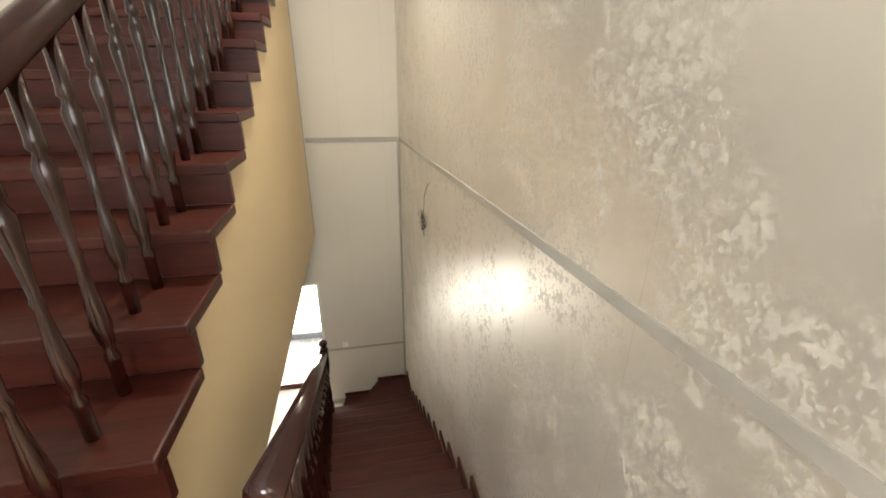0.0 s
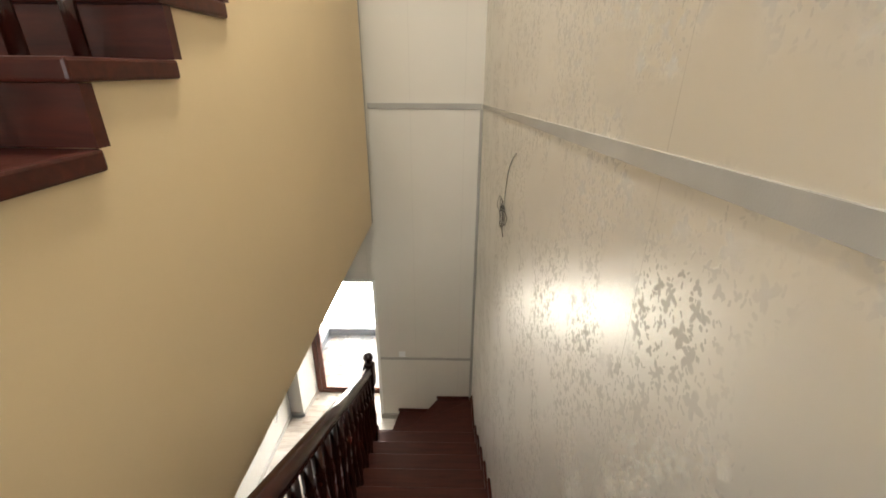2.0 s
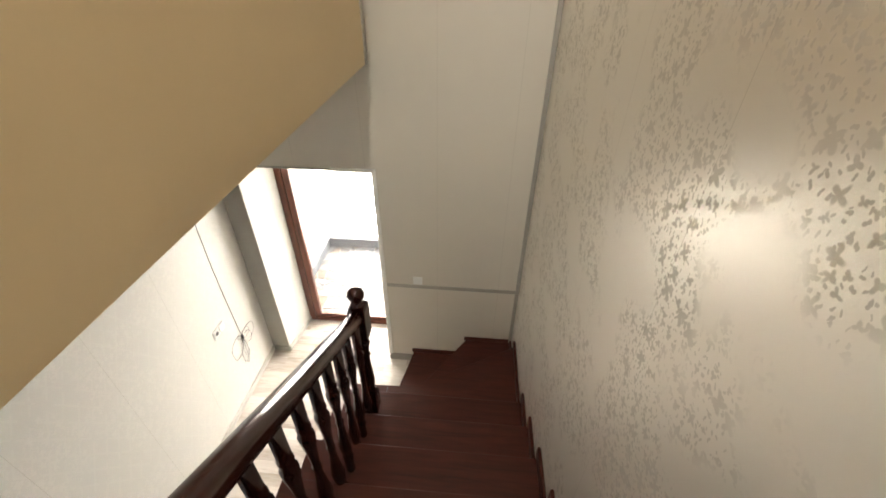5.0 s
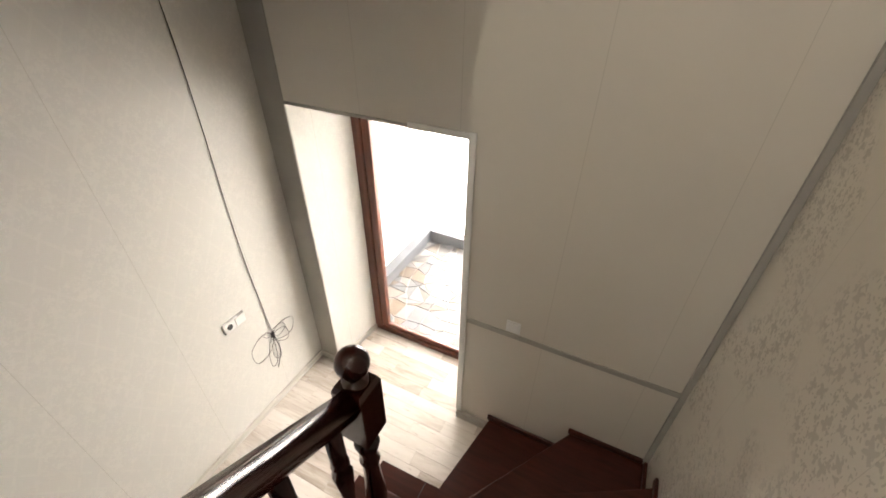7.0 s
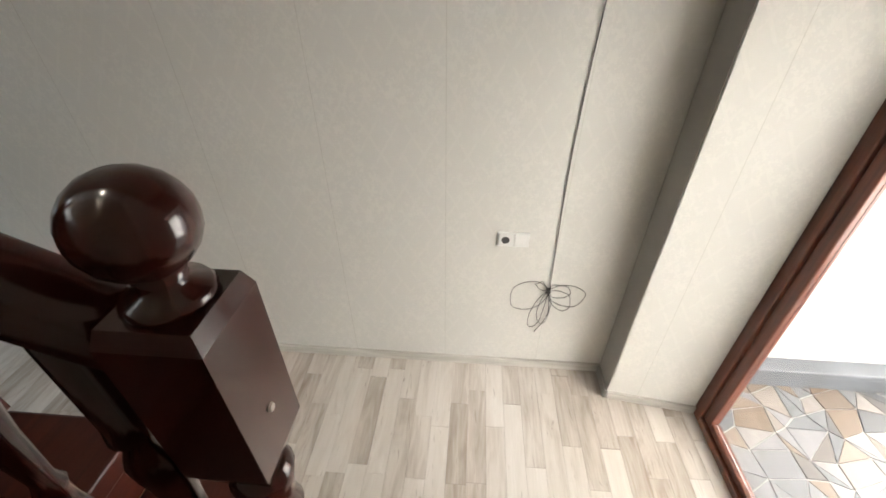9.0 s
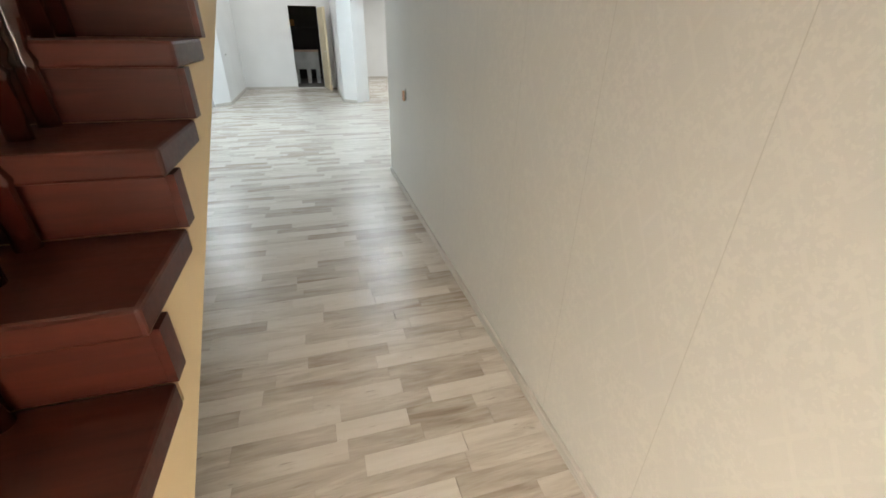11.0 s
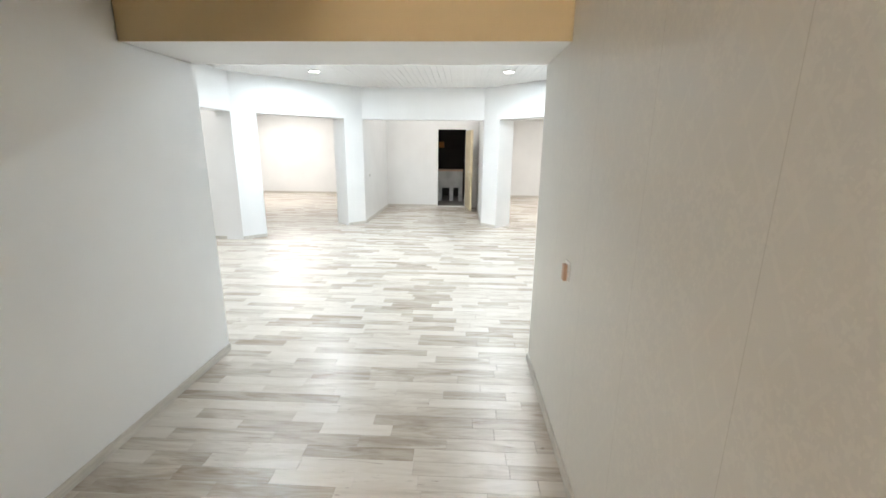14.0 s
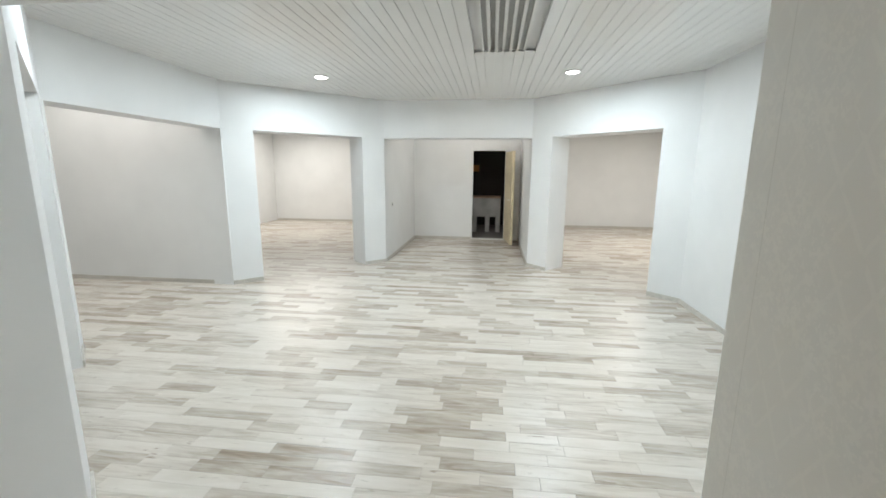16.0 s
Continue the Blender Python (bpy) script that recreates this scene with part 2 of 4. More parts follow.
PAPER_RIGHT = wallpaper("embossed_leaf_wallpaper", (0.80, 0.76, 0.68), (0.58, 0.55, 0.49), 1, 0.80, 0.66, 0.35, shine=1.0, pearl=0.55)
PAPER_LEFT = wallpaper("pale_wallpaper", (0.66, 0.645, 0.605), (0.77, 0.75, 0.70), 1, 0.4, 0.6, 0.42, trellis=0.25)
PAPER_END = wallpaper("beige_wallpaper", (0.64, 0.60, 0.52), (0.67, 0.63, 0.55), 0, 0.12, 0.45, 0.55)
YELLOW = wallpaper("yellow_wallpaper", (0.70, 0.56, 0.34), (0.73, 0.59, 0.38), 1, 0.12, 0.5, 0.6, sheet=90.0)
WHITE = plain("white_hall_paint", (0.80, 0.81, 0.81), 0.45, 0.03, 5.0, 0.04)
SLAT = plain("white_ceiling_slat", (0.78, 0.78, 0.77), 0.22, 0.02, 4.0, 0.0)
GROOVE = plain("grey_groove", (0.30, 0.30, 0.29), 0.5)
BACKING = plain("pale_backing", (0.58, 0.58, 0.58), 0.5)
GREY_TRIM = plain("grey_trim", (0.36, 0.34, 0.30), 0.5, 0.1, 9.0)
WHITE_TRIM = plain("white_trim", (0.78, 0.77, 0.73), 0.4, 0.05, 9.0)
BASE = wood("grey_wood_baseboard", (0.44, 0.42, 0.38), (0.66, 0.63, 0.58), 0.35, 1, 0.1)
BASE_X = wood("grey_wood_baseboard_cross", (0.44, 0.42, 0.38), (0.66, 0.63, 0.58), 0.35, 0, 0.1)
MAHOGANY = wood("varnished_dark_stair_wood", (0.030, 0.0068, 0.0042), (0.072, 0.0155, 0.0085), 0.40, 0, 0.0)
MAHOGANY.node_tree.nodes["Principled BSDF"].inputs["Specular IOR Level"].default_value = 0.3
RAILWOOD = wood("varnished_dark_rail_wood", (0.012, 0.0026, 0.0018), (0.040, 0.0075, 0.0045), 0.18, 2, 0.2)
PLANK = laminate("pale_laminate")
PLANK_REST = laminate("pale_laminate_rest", True)
UNDERLAY = plain("plank_joint", (0.42, 0.38, 0.34), 0.8)
FRAME = wood("brown_door_frame", (0.075, 0.020, 0.010), (0.20, 0.060, 0.028), 0.35, 2, 0.25)
PLASTIC = plain("white_plastic", (0.78, 0.78, 0.76), 0.3, 0.02, 20.0, 0.0)
DARK_HOLE = plain("socket_hole", (0.06, 0.06, 0.06), 0.5)
COPPER_BOX = plain("bare_switch_box", (0.52, 0.33, 0.23), 0.5, 0.15, 30.0)
CABLE = plain("dark_cable", (0.045, 0.04, 0.035), 0.45, 0.2, 30.0, 0.0)
PAPER_TRIM = plain("papered_strip", (0.40, 0.38, 0.34), 0.4, 0.1, 20.0)
KERB = plain("grey_stone_kerb", (0.13, 0.14, 0.16), 0.5, 0.2, 12.0)
MORTAR = plain("pale_mortar", (0.50, 0.49, 0.47), 0.8, 0.1, 14.0)
RENDER_OUT = plain("white_garden_wall", (0.60, 0.59, 0.57), 0.8, 0.05, 8.0, 0.1)
CREAM = plain("cream_door_paint", (0.70, 0.60, 0.42), 0.45, 0.12, 12.0)
# Near-black base colour carries the darkness of the unlit store
STORE_SHADE = plain("store_shade", (0.035, 0.03, 0.027), 0.8, 0.2)
GREYWOOD = plain("dusty_grey_board", (0.46, 0.46, 0.45), 0.7, 0.2, 12.0)
ORANGE = plain("orange_box_card", (0.55, 0.24, 0.06), 0.6)
CONCRETE = plain("bare_concrete", (0.24, 0.22, 0.20), 0.8, 0.15)
BOLT = plain("pale_screw_cap", (0.50, 0.44, 0.38), 0.4)


def stones(name):
    m, ns, ls, b = material(name)
    rnd = ns.new("ShaderNodeObjectInfo").outputs["Random"]
    col = ramp(ns, ls, rnd, ((0.0, (0.24, 0.24, 0.25)), (0.4, (0.12, 0.13, 0.145)), (0.55, (0.27, 0.265, 0.26)), (0.72, (0.20, 0.145, 0.10)), (0.88, (0.09, 0.095, 0.105)), (1.0, (0.25, 0.245, 0.24))))
    tc = ns.new("ShaderNodeTexCoord")
    n = node(ns, "ShaderNodeTexNoise", Scale=25.0, Detail=5.0)
    ls.new(tc.outputs["Object"], n.inputs["Vector"])
    col = mix(ns, ls, 0.35, col, ramp(ns, ls, n.outputs[0], ((0.3, (0.4, 0.4, 0.4)), (0.7, (1, 1, 1)))), "MULTIPLY")
    ls.new(col, b.inputs["Base Color"])
    b.inputs["Roughness"].default_value = 0.3
    return m


STONE = stones("broken_marble")


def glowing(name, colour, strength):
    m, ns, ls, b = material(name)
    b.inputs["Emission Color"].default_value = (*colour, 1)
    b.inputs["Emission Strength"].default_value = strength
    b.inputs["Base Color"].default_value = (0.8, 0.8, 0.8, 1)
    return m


GLOW = glowing("lit_diffuser", (0.93, 0.97, 1.0), 14.0)
GARDEN_GLOW = glowing("garden_glow", (1.0, 0.88, 0.71), 13.5)
GLOW_WARM = glowing("added_warm_diffuser", (1.0, 0.85, 0.62), 10.0)


def glass(name):
    m, ns, ls, b = material(name)
    b.inputs["Base Color"].default_value = (0.98, 0.99, 0.99, 1)
    b.inputs["Transmission Weight"].default_value = 1.0
    b.inputs["Roughness"].default_value = 0.0
    b.inputs["IOR"].default_value = 1.45
    return m


GLASS = glass("clear_glass")


# ---- mesh helpers ----
def link(name, bm, mat, parent=None, smooth=False):
    me = bpy.data.meshes.new(name)
    bmesh.ops.recalc_face_normals(bm, faces=bm.faces)
    if smooth:
        for f in bm.faces:
            f.smooth = True
    bm.to_mesh(me)
    bm.free()
    me.materials.append(mat)
    ob = new(name, me)
    if parent:
        ob.parent = parent
    return ob


def part(name, bm, mat, parent, label="", smooth=False):
    return tagged(link(name, bm, mat, parent, smooth), label)


def boxes(*specs, bevel=0.0):
    """One bmesh of boxes, each given as x0, x1, y0, y1, z0, z1."""
    bm = bmesh.new()
    for x0, x1, y0, y1, z0, z1 in specs:
        bmesh.ops.create_cube(bm, size=1.0, matrix=Matrix.Translation(((x0 + x1) / 2, (y0 + y1) / 2, (z0 + z1) / 2)) @ Matrix.Diagonal((x1 - x0, y1 - y0, z1 - z0, 1)))
    if bevel:
        bmesh.ops.bevel(bm, geom=bm.edges[:], offset=bevel, segments=2, affect="EDGES", profile=0.5)
    return bm


def prism(points, z0, z1, bevel=0.0):
    """A flat polygon in x, y raised from z0 to z1."""
    bm = bmesh.new()
    low = [bm.verts.new((x, y, z0)) for x, y in points]
    high = [bm.verts.new((x, y, z1)) for x, y in points]
    bm.faces.new(low[::-1])
    bm.faces.new(high)
    for i in range(len(points)):
        j = (i + 1) % len(points)
        bm.faces.new((low[i], low[j], high[j], high[i]))
    if bevel:
        bmesh.ops.bevel(bm, geom=[e for e in bm.edges if abs(e.verts[0].co.z - e.verts[1].co.z) < 1e-6 and e.verts[0].co.z > z0 + 1e-6], offset=bevel, segments=2, affect="EDGES", profile=0.5)
    return bm


def side_prism(points, x0, x1):
    """A polygon in y, z drawn out from x0 to x1."""
    bm = bmesh.new()
    a = [bm.verts.new((x0, y, z)) for y, z in points]
    c = [bm.verts.new((x1, y, z)) for y, z in points]
    bm.faces.new(a)
    bm.faces.new(c[::-1])
    for i in range(len(points)):
        j = (i + 1) % len(points)
        bm.faces.new((a[i], c[i], c[j], a[j]))
    bmesh.ops.triangulate(bm, faces=[f for f in bm.faces if len(f.verts) > 4])
    return bm


def wedge(bm, points, x0, x1):
    """Adds a convex polygon in y, z drawn out from x0 to x1."""
    a = [bm.verts.new((x0, y, z)) for y, z in points]
    c = [bm.verts.new((x1, y, z)) for y, z in points]
    bm.faces.new(a)
    bm.faces.new(c[::-1])
    for i in range(len(points)):
        j = (i + 1) % len(points)
        bm.faces.new((a[i], c[i], c[j], a[j]))
    return bm


def turned(profile, sides=14, bm=None, turn=0.0, place=(0, 0, 0)):
    """A lathe shape from (radius, height) pairs."""
    bm = bm or bmesh.new()
    rings = []
    for r, z in profile:
        rings.append([bm.verts.new((place[0] + r * math.cos(turn + 2 * math.pi * k / sides), place[1] + r * math.sin(turn + 2 * math.pi * k / sides), place[2] + z)) for k in range(sides)])
    for a, c in zip(rings, rings[1:]):
        for k in range(sides):
            bm.faces.new((a[k], a[(k + 1) % sides], c[(k + 1) % sides], c[k]))
    bm.faces.new(rings[0][::-1])
    bm.faces.new(rings[-1])
    return bm


def pierced(length, gap0, gap1, top, height, depth):
    """An upright slab along x with one opening down to the floor, in one piece."""
    outline = [(0, 0), (gap0, 0), (gap0, top), (gap1, top), (gap1, 0), (length, 0), (length, height), (gap1, height), (gap0, height), (0, height)]
    bm = bmesh.new()
    front = [bm.verts.new((x, 0, z)) for x, z in outline]
    back = [bm.verts.new((x, depth, z)) for x, z in outline]
    for ring in (front, back):
        for corner in ((0, 1, 2, 8, 9), (2, 3, 7, 8), (3, 4, 5, 6, 7)):
            bm.faces.new([ring[k] for k in corner])
    for i in range(10):
        j = (i + 1) % 10
        bm.faces.new((front[i], front[j], back[j], back[i]))
    return bm


def structure(name, bm, mat, label, category="wall"):
    return tagged(link(name, bm, mat), label, category, kind="structure")


def tube(name, points, radius, mat, parent, label=""):
    """A round cable along a smooth line through the points."""
    bm = bmesh.new()
    pts = [Vector(p) for p in points]
    line = []
    for i in range(len(pts) - 1):
        p0, p1, p2, p3 = pts[max(i - 1, 0)], pts[i], pts[i + 1], pts[min(i + 2, len(pts) - 1)]
        for k in range(6):
            u = k / 6
            line.append(0.5 * ((2 * p1) + (p2 - p0) * u + (2 * p0 - 5 * p1 + 4 * p2 - p3) * u * u + (3 * p1 - p0 - 3 * p2 + p3) * u ** 3))
    line.append(pts[-1])
    rings = []
    for i, p in enumerate(line):
        way = (line[min(i + 1, len(line) - 1)] - line[max(i - 1, 0)]).normalized()
        a = way.orthogonal().normalized()
        c = way.cross(a)
        rings.append([bm.verts.new(p + radius * (math.cos(t) * a + math.sin(t) * c)) for t in (0, 1.26, 2.51, 3.77, 5.03)])
    for a, c in zip(rings, rings[1:]):
        for k in range(5):
            bm.faces.new((a[k], a[(k + 1) % 5], c[(k + 1) % 5], c[k]))
    return part(name, bm, mat, parent, label, True)


def group(name, place=(0, 0, 0)):
    ob = new(name)
    ob.location = place
    ob.empty_display_size = 0.1
    return ob


# ---- stairwell and passage walls ----
structure("wall_right", boxes((XR, XR + 0.2, PASS_FAR, 0.0, 0.0, TOP)), PAPER_RIGHT, "cream stairwell wall in embossed leaf wallpaper")
structure("wall_right_upper", boxes((XR, XR + 0.2, -8.2, PASS_FAR, LAND_Z, TOP)), PAPER_RIGHT, "cream landing wall in embossed leaf wallpaper")
structure("wall_left", boxes((XL - 0.2, XL, PASS_FAR, 0.0, 0.0, TOP)), PAPER_LEFT, "pale passage wall in faintly patterned wallpaper")
structure("wall_left_upper", boxes((XL - 0.2, XL, -8.2, PASS_FAR, LAND_Z, TOP)), PAPER_LEFT, "pale landing wall in wallpaper")
bm = pierced(XR - XL + 0.4, OPEN_L - XL + 0.2, OPEN_R - XL + 0.2, OPEN_H, TOP, 0.5)
bm.transform(Matrix.Translation((XL - 0.2, 0, 0)))
structure("wall_end", bm, PAPER_END, "beige end wall with an opening to the garden door")
structure("reveal_left", prism([(OPEN_L, 0.001), (OPEN_L + 0.004, 0.0), (OPEN_L + 0.067, 0.439), (OPEN_L, 0.439)], 0.0, OPEN_H), PAPER_LEFT, "pale papered reveal beside the garden door")
structure("wall_back_upper", boxes((XL - 0.2, 0.5, -8.4, -8.2, LAND_Z, TOP), (2.0, XR + 0.2, -8.4, -8.2, LAND_Z, TOP), (0.5, 2.0, -8.4, -8.2, LAND_Z, 4.0), (0.5, 2.0, -8.4, -8.2, 5.5, TOP)), PAPER_END, "unseen beige landing wall with an added window opening")
structure("ceiling_stairwell", boxes((XL - 0.2, XR + 0.2, -8.4, 0.5, TOP, TOP + 0.15)), WHITE, "white stairwell ceiling", "ceiling")
structure("ceiling_passage", boxes((XL, XS, PASS_NEAR, -0.16, 2.84, 2.90)), PAPER_END, "beige passage ceiling under the upper flight", "ceiling")
structure("lintel", boxes((XL, XR, PASS_FAR, PASS_NEAR, PASS_H, 2.90)), WHITE, "white lintel between passage and hall", "wall")
structure("lintel_face", boxes((XL, XR, PASS_NEAR, PASS_NEAR + 0.006, PASS_H - 0.002, 2.84)), YELLOW, "yellow papered face of the lintel", "wall")
structure("landing_floor", boxes((XL, XR, -8.2, LAND_Y - 0.03, 2.90, LAND_Z - 0.035)), YELLOW, "landing slab above the passage", "floor")
bm = bmesh.new()
for k in range(-1, 13):
    ya, yb = (F1_Y + T1 * k + 0.02, F1_Y + T1 * (k + 1) + 0.02) if k >= 0 else (LAND_Y - 0.03, -0.16)
    if k < 0:
        wedge(bm, [(ya, 2.84), (yb, 2.84), (yb, 3.2), (ya, 3.2)], XS - 0.12, XS)
    else:
        foot_z = 3.2 if ya > LAND_Y - 0.03 else LAND_Z - 0.03
        topz = LAND_Z + R1 * (k + 1) - 0.05
        if k == 12:
            yb = -0.16
        if topz > foot_z:
            wedge(bm, [(ya, foot_z), (yb, foot_z), (yb, topz), (ya, topz)], XS - 0.12, XS)
bmesh.ops.remove_doubles(bm, verts=bm.verts, dist=0.0005)
structure("wall_under_upper_flight", bm, YELLOW, "yellow papered wall that carries the upper flight")
for nm, sp, lab in (("trim_upper_end", (XS, XR - 0.013, -0.012, 0.0, 3.965, 4.02), "grey moulding strip along the end wall"),
                    ("trim_lower_end", (OPEN_R + 0.035, XR, -0.008, 0.0, 0.965, 1.0), "greyish dado strip low on the end wall"),
                    # thin grey strip that draws the dark shaded line of the corner
                    ("corner_shade_right", (XR - 0.028, XR, -0.02, 0.0, 0.36, 3.96), "grey strip painting the shade in the right corner"),
                    # grey sheet over the end wall's stub: its shade put into the colour
                    ("stub_shade_left", (XL, OPEN_L, -0.006, 0.0, 0.0, 2.9), "grey strip painting the shade on the wall stub beside the opening"),
                    ("trim_flight_edge", (XS - 0.13, XS + 0.008, -0.165, -0.14, 2.84, 5.9), "brownish edge strip of the flight wall")):
    structure(nm, boxes(sp, bevel=0.003), GREY_TRIM, lab, "trim")
for nm, ya, yb, za, zb in (("trim_upper_right", 0.0, -4.6, 3.977, 4.225), ("trim_upper_landing", -4.601, -8.2, 4.225, 4.405)):
    structure(nm, side_prism([(ya, za), (ya, za + 0.034), (yb, zb + 0.034), (yb, zb)], XR - 0.007, XR), PAPER_TRIM, "pale moulding strip along the wallpapered wall", "trim")
structure("trim_opening", boxes((OPEN_R - 0.004, OPEN_R + 0.03, -0.012, 0.02, 0.07, OPEN_H + 0.025), (0.95, OPEN_R - 0.005, -0.012, 0.02, OPEN_H - 0.006, OPEN_H + 0.022)), WHITE_TRIM, "white corner bead round the opening", "trim")
structure("trim_opening_head", boxes((OPEN_L, 0.95, -0.008, 0.02, OPEN_H - 0.004, OPEN_H + 0.01)), GREY_TRIM, "dark edge of the opening head", "trim")
for nm, sp, mt in (("baseboard_left", (XL, XL + 0.016, PASS_FAR, -0.008, 0.0, 0.06), BASE), ("baseboard_right", (XR - 0.016, XR, PASS_FAR, -1.4, 0.0, 0.06), BASE),
                   ("baseboard_end", (OPEN_R + 0.002, 1.50, -0.03, -0.002, 0.0, 0.07), GREY_TRIM), ("baseboard_pilaster", (XL + 0.016, OPEN_L + 0.02, -0.022, -0.007, 0.0, 0.06), GREY_TRIM)):
    structure(nm, boxes(sp, bevel=0.004), mt, "low greyish wood-grain baseboard", "baseboard")

structure("baseboard_reveal", prism([(OPEN_L + 0.005, 0.0), (OPEN_L + 0.02, 0.0), (OPEN_L + 0.08, 0.439), (OPEN_L + 0.064, 0.439)], 0.0, 0.05), BASE, "low greyish baseboard of the reveal", "baseboard")

# ---- garden door ----
door = tagged(group("door_1", (0.72, 0.47, 0)), "tall glazed garden door in a brown wood-grain frame", "door", kind="structure")
FX0, FX1, FZ = OPEN_L + 0.066, OPEN_R + 0.25, OPEN_H


def under(ob, parent):
    ob.parent = parent
    ob.matrix_parent_inverse = parent.matrix_world.inverted() if parent.matrix_world != Matrix() else Matrix.Translation(-parent.location)
    return ob


def door_bar(name, sp, lab=""):
    return under(tagged(link(name, boxes(sp, bevel=0.006), FRAME), lab), door)


door_bar("frame_filler", (OPEN_L + 0.001, FX0 - 0.001, 0.441, 0.50, 0.0, FZ))
door_bar("frame_post", (FX0, FX0 + 0.06, 0.44, 0.50, 0.0, FZ))
door_bar("frame_post", (FX1 - 0.06, FX1, 0.502, 0.55, 0.0, FZ))
door_bar("frame_sill", (FX0 + 0.06, OPEN_R, 0.44, 0.50, 0.0, 0.045), "brown threshold bar")
door_bar("frame_head", (FX0 + 0.06, OPEN_R, 0.44, 0.50, FZ - 0.10, FZ))
door_bar("leaf_stile", (FX0 + 0.062, FX0 + 0.122, 0.455, 0.50, 0.047, FZ - 0.102))
door_bar("leaf_rail", (FX0 + 0.124, OPEN_R, 0.455, 0.50, 0.047, 0.085))
pane = under(tagged(link("pane", boxes((FX0 + 0.122, OPEN_R + 0.24, 0.478, 0.484, 0.085, FZ - 0.10)), GLASS), "clear glass pane"), door)
pane.visible_shadow = False

# ---- garden outside the door ----
structure("ground", boxes((-40, 40, 0.56, 60, -0.10, -0.036)), MORTAR, "pale mortar bed of the garden paving", "ground")
# Glowing panel added instead of a far wall; it lights the passage through the door
structure("backdrop_garden", boxes((-0.06, 3.6, 2.02, 2.06, -0.05, 3.2)), GARDEN_GLOW, "glowing white panel standing in for daylight beyond the garden kerb", "backdrop")
structure("garden_wall_side", boxes((-0.26, -0.06, 0.52, 2.0, 0.0, 2.6)), RENDER_OUT, "bright white rendered side wall")
structure("kerb_far", boxes((0.04, 3.2, 1.90, 2.0, -0.05, 0.10), bevel=0.008), KERB, "grey stone kerb below the garden wall", "kerb")
structure("kerb_side", boxes((-0.06, 0.04, 0.56, 2.0, -0.05, 0.10), bevel=0.008), KERB, "grey stone kerb along the side wall", "kerb")

# ---- lower flight ----
NOSE = 0.025
XE = 1.165                     # open edge of the lower treads
stair = tagged(group("staircase", (1.8, -2.7, 0)), "dark varnished wooden stairs on a yellow papered carriage", "staircase")


def stair_part(name, bm, mat, lab=""):
    return under(tagged(link(name, bm, mat), lab), stair)


def tread_box(x0, x1, y0, y1, z, th=0.062):
    return boxes((x0, x1, y0, y1, z - th, z), bevel=0.008)


STEPS = 12
for n in range(STEPS):
    y, z = N0_Y - TREAD * n, N0_Z + RISE * n
    stair_part("tread", tread_box(XE, XR - 0.002, y - TREAD - 0.005, y + NOSE, z), MAHOGANY)
    stair_part("riser", boxes((XE + 0.012, XR - 0.004, y - TREAD - 0.02, y - TREAD - 0.002, z + 0.001, z + RISE - 0.063)), MAHOGANY)
    stair_part("edge_cap", boxes((XE - 0.006, XE + 0.011, y - TREAD - 0.055, y - TREAD - 0.001, z + 0.001, z + RISE - 0.063)), MAHOGANY)
    stair_part("wall_skirting", boxes((XR - 0.02, XR - 0.001, y - TREAD + 0.02, y + 0.045, z + 0.001, z + 0.085), bevel=0.009), MAHOGANY)
stair_part("landing_nosing", tread_box(XE, XR - 0.002, LAND_Y - 0.25, LAND_Y + NOSE, LAND_Z), MAHOGANY)
SOFFIT = 0.37                  # depth of the carriage below the nosing line
low = lambda y: N0_Z + RISE / TREAD * (N0_Y - y) - SOFFIT
bm = bmesh.new()
for n in range(STEPS):
    ya, yb = N0_Y - TREAD * n - 0.022, N0_Y - TREAD * (n + 1) - 0.022
    ztop = N0_Z + RISE * n - 0.063
    wedge(bm, [(ya, ztop), (yb, ztop), (yb, low(yb)), (ya, low(ya))], XE + 0.006, XR - 0.001)
wedge(bm, [(yb, 2.90), (PASS_NEAR + 0.01, 2.90), (PASS_NEAR + 0.01, low(PASS_NEAR)), (yb, low(yb))], XE + 0.006, XR - 0.001)
bmesh.ops.remove_doubles(bm, verts=bm.verts, dist=0.0005)
stair_part("carriage", bm, YELLOW, "yellow papered side and underside of the flight")

# winders at the foot
ya, yb = -1.5, PASS_NEAR + 0.02
structure("wall_passage_right", side_prism([(ya, 0.002), (ya, low(ya) - 0.004), (yb, low(yb) - 0.004), (yb, PASS_H - 0.004), (PASS_FAR + 0.001, PASS_H - 0.004), (PASS_FAR + 0.001, 0.002)], XR - 0.004, XR), WHITE, "white painted wall below the lower flight", "wall")
W3 = [(XE, -0.75), (1.62, -0.75), (XR - 0.002, -0.26), (XR - 0.002, N0_Y - 0.02), (XE, N0_Y - 0.02)]
W2 = [(1.50, -0.78), (2.02, -0.002), (XR - 0.002, -0.002), (XR - 0.002, -0.30), (1.66, -0.77)]
W1 = [(1.36, -0.76), (1.505, -0.002), (2.05, -0.002), (1.55, -0.77)]
stair_part("winder_tread", prism(W3, 0.54, 0.58, 0.008), MAHOGANY)
stair_part("winder_tread", prism(W2, 0.30, 0.34, 0.008), MAHOGANY)
stair_part("winder_tread", prism(W1, 0.08, 0.115, 0.008), MAHOGANY)
stair_part("winder_riser", prism([(XE + 0.012, -0.78), (1.61, -0.78), (XR - 0.01, -0.30), (XR - 0.01, N0_Y), (XE + 0.012, N0_Y)], 0.345, 0.539), MAHOGANY)
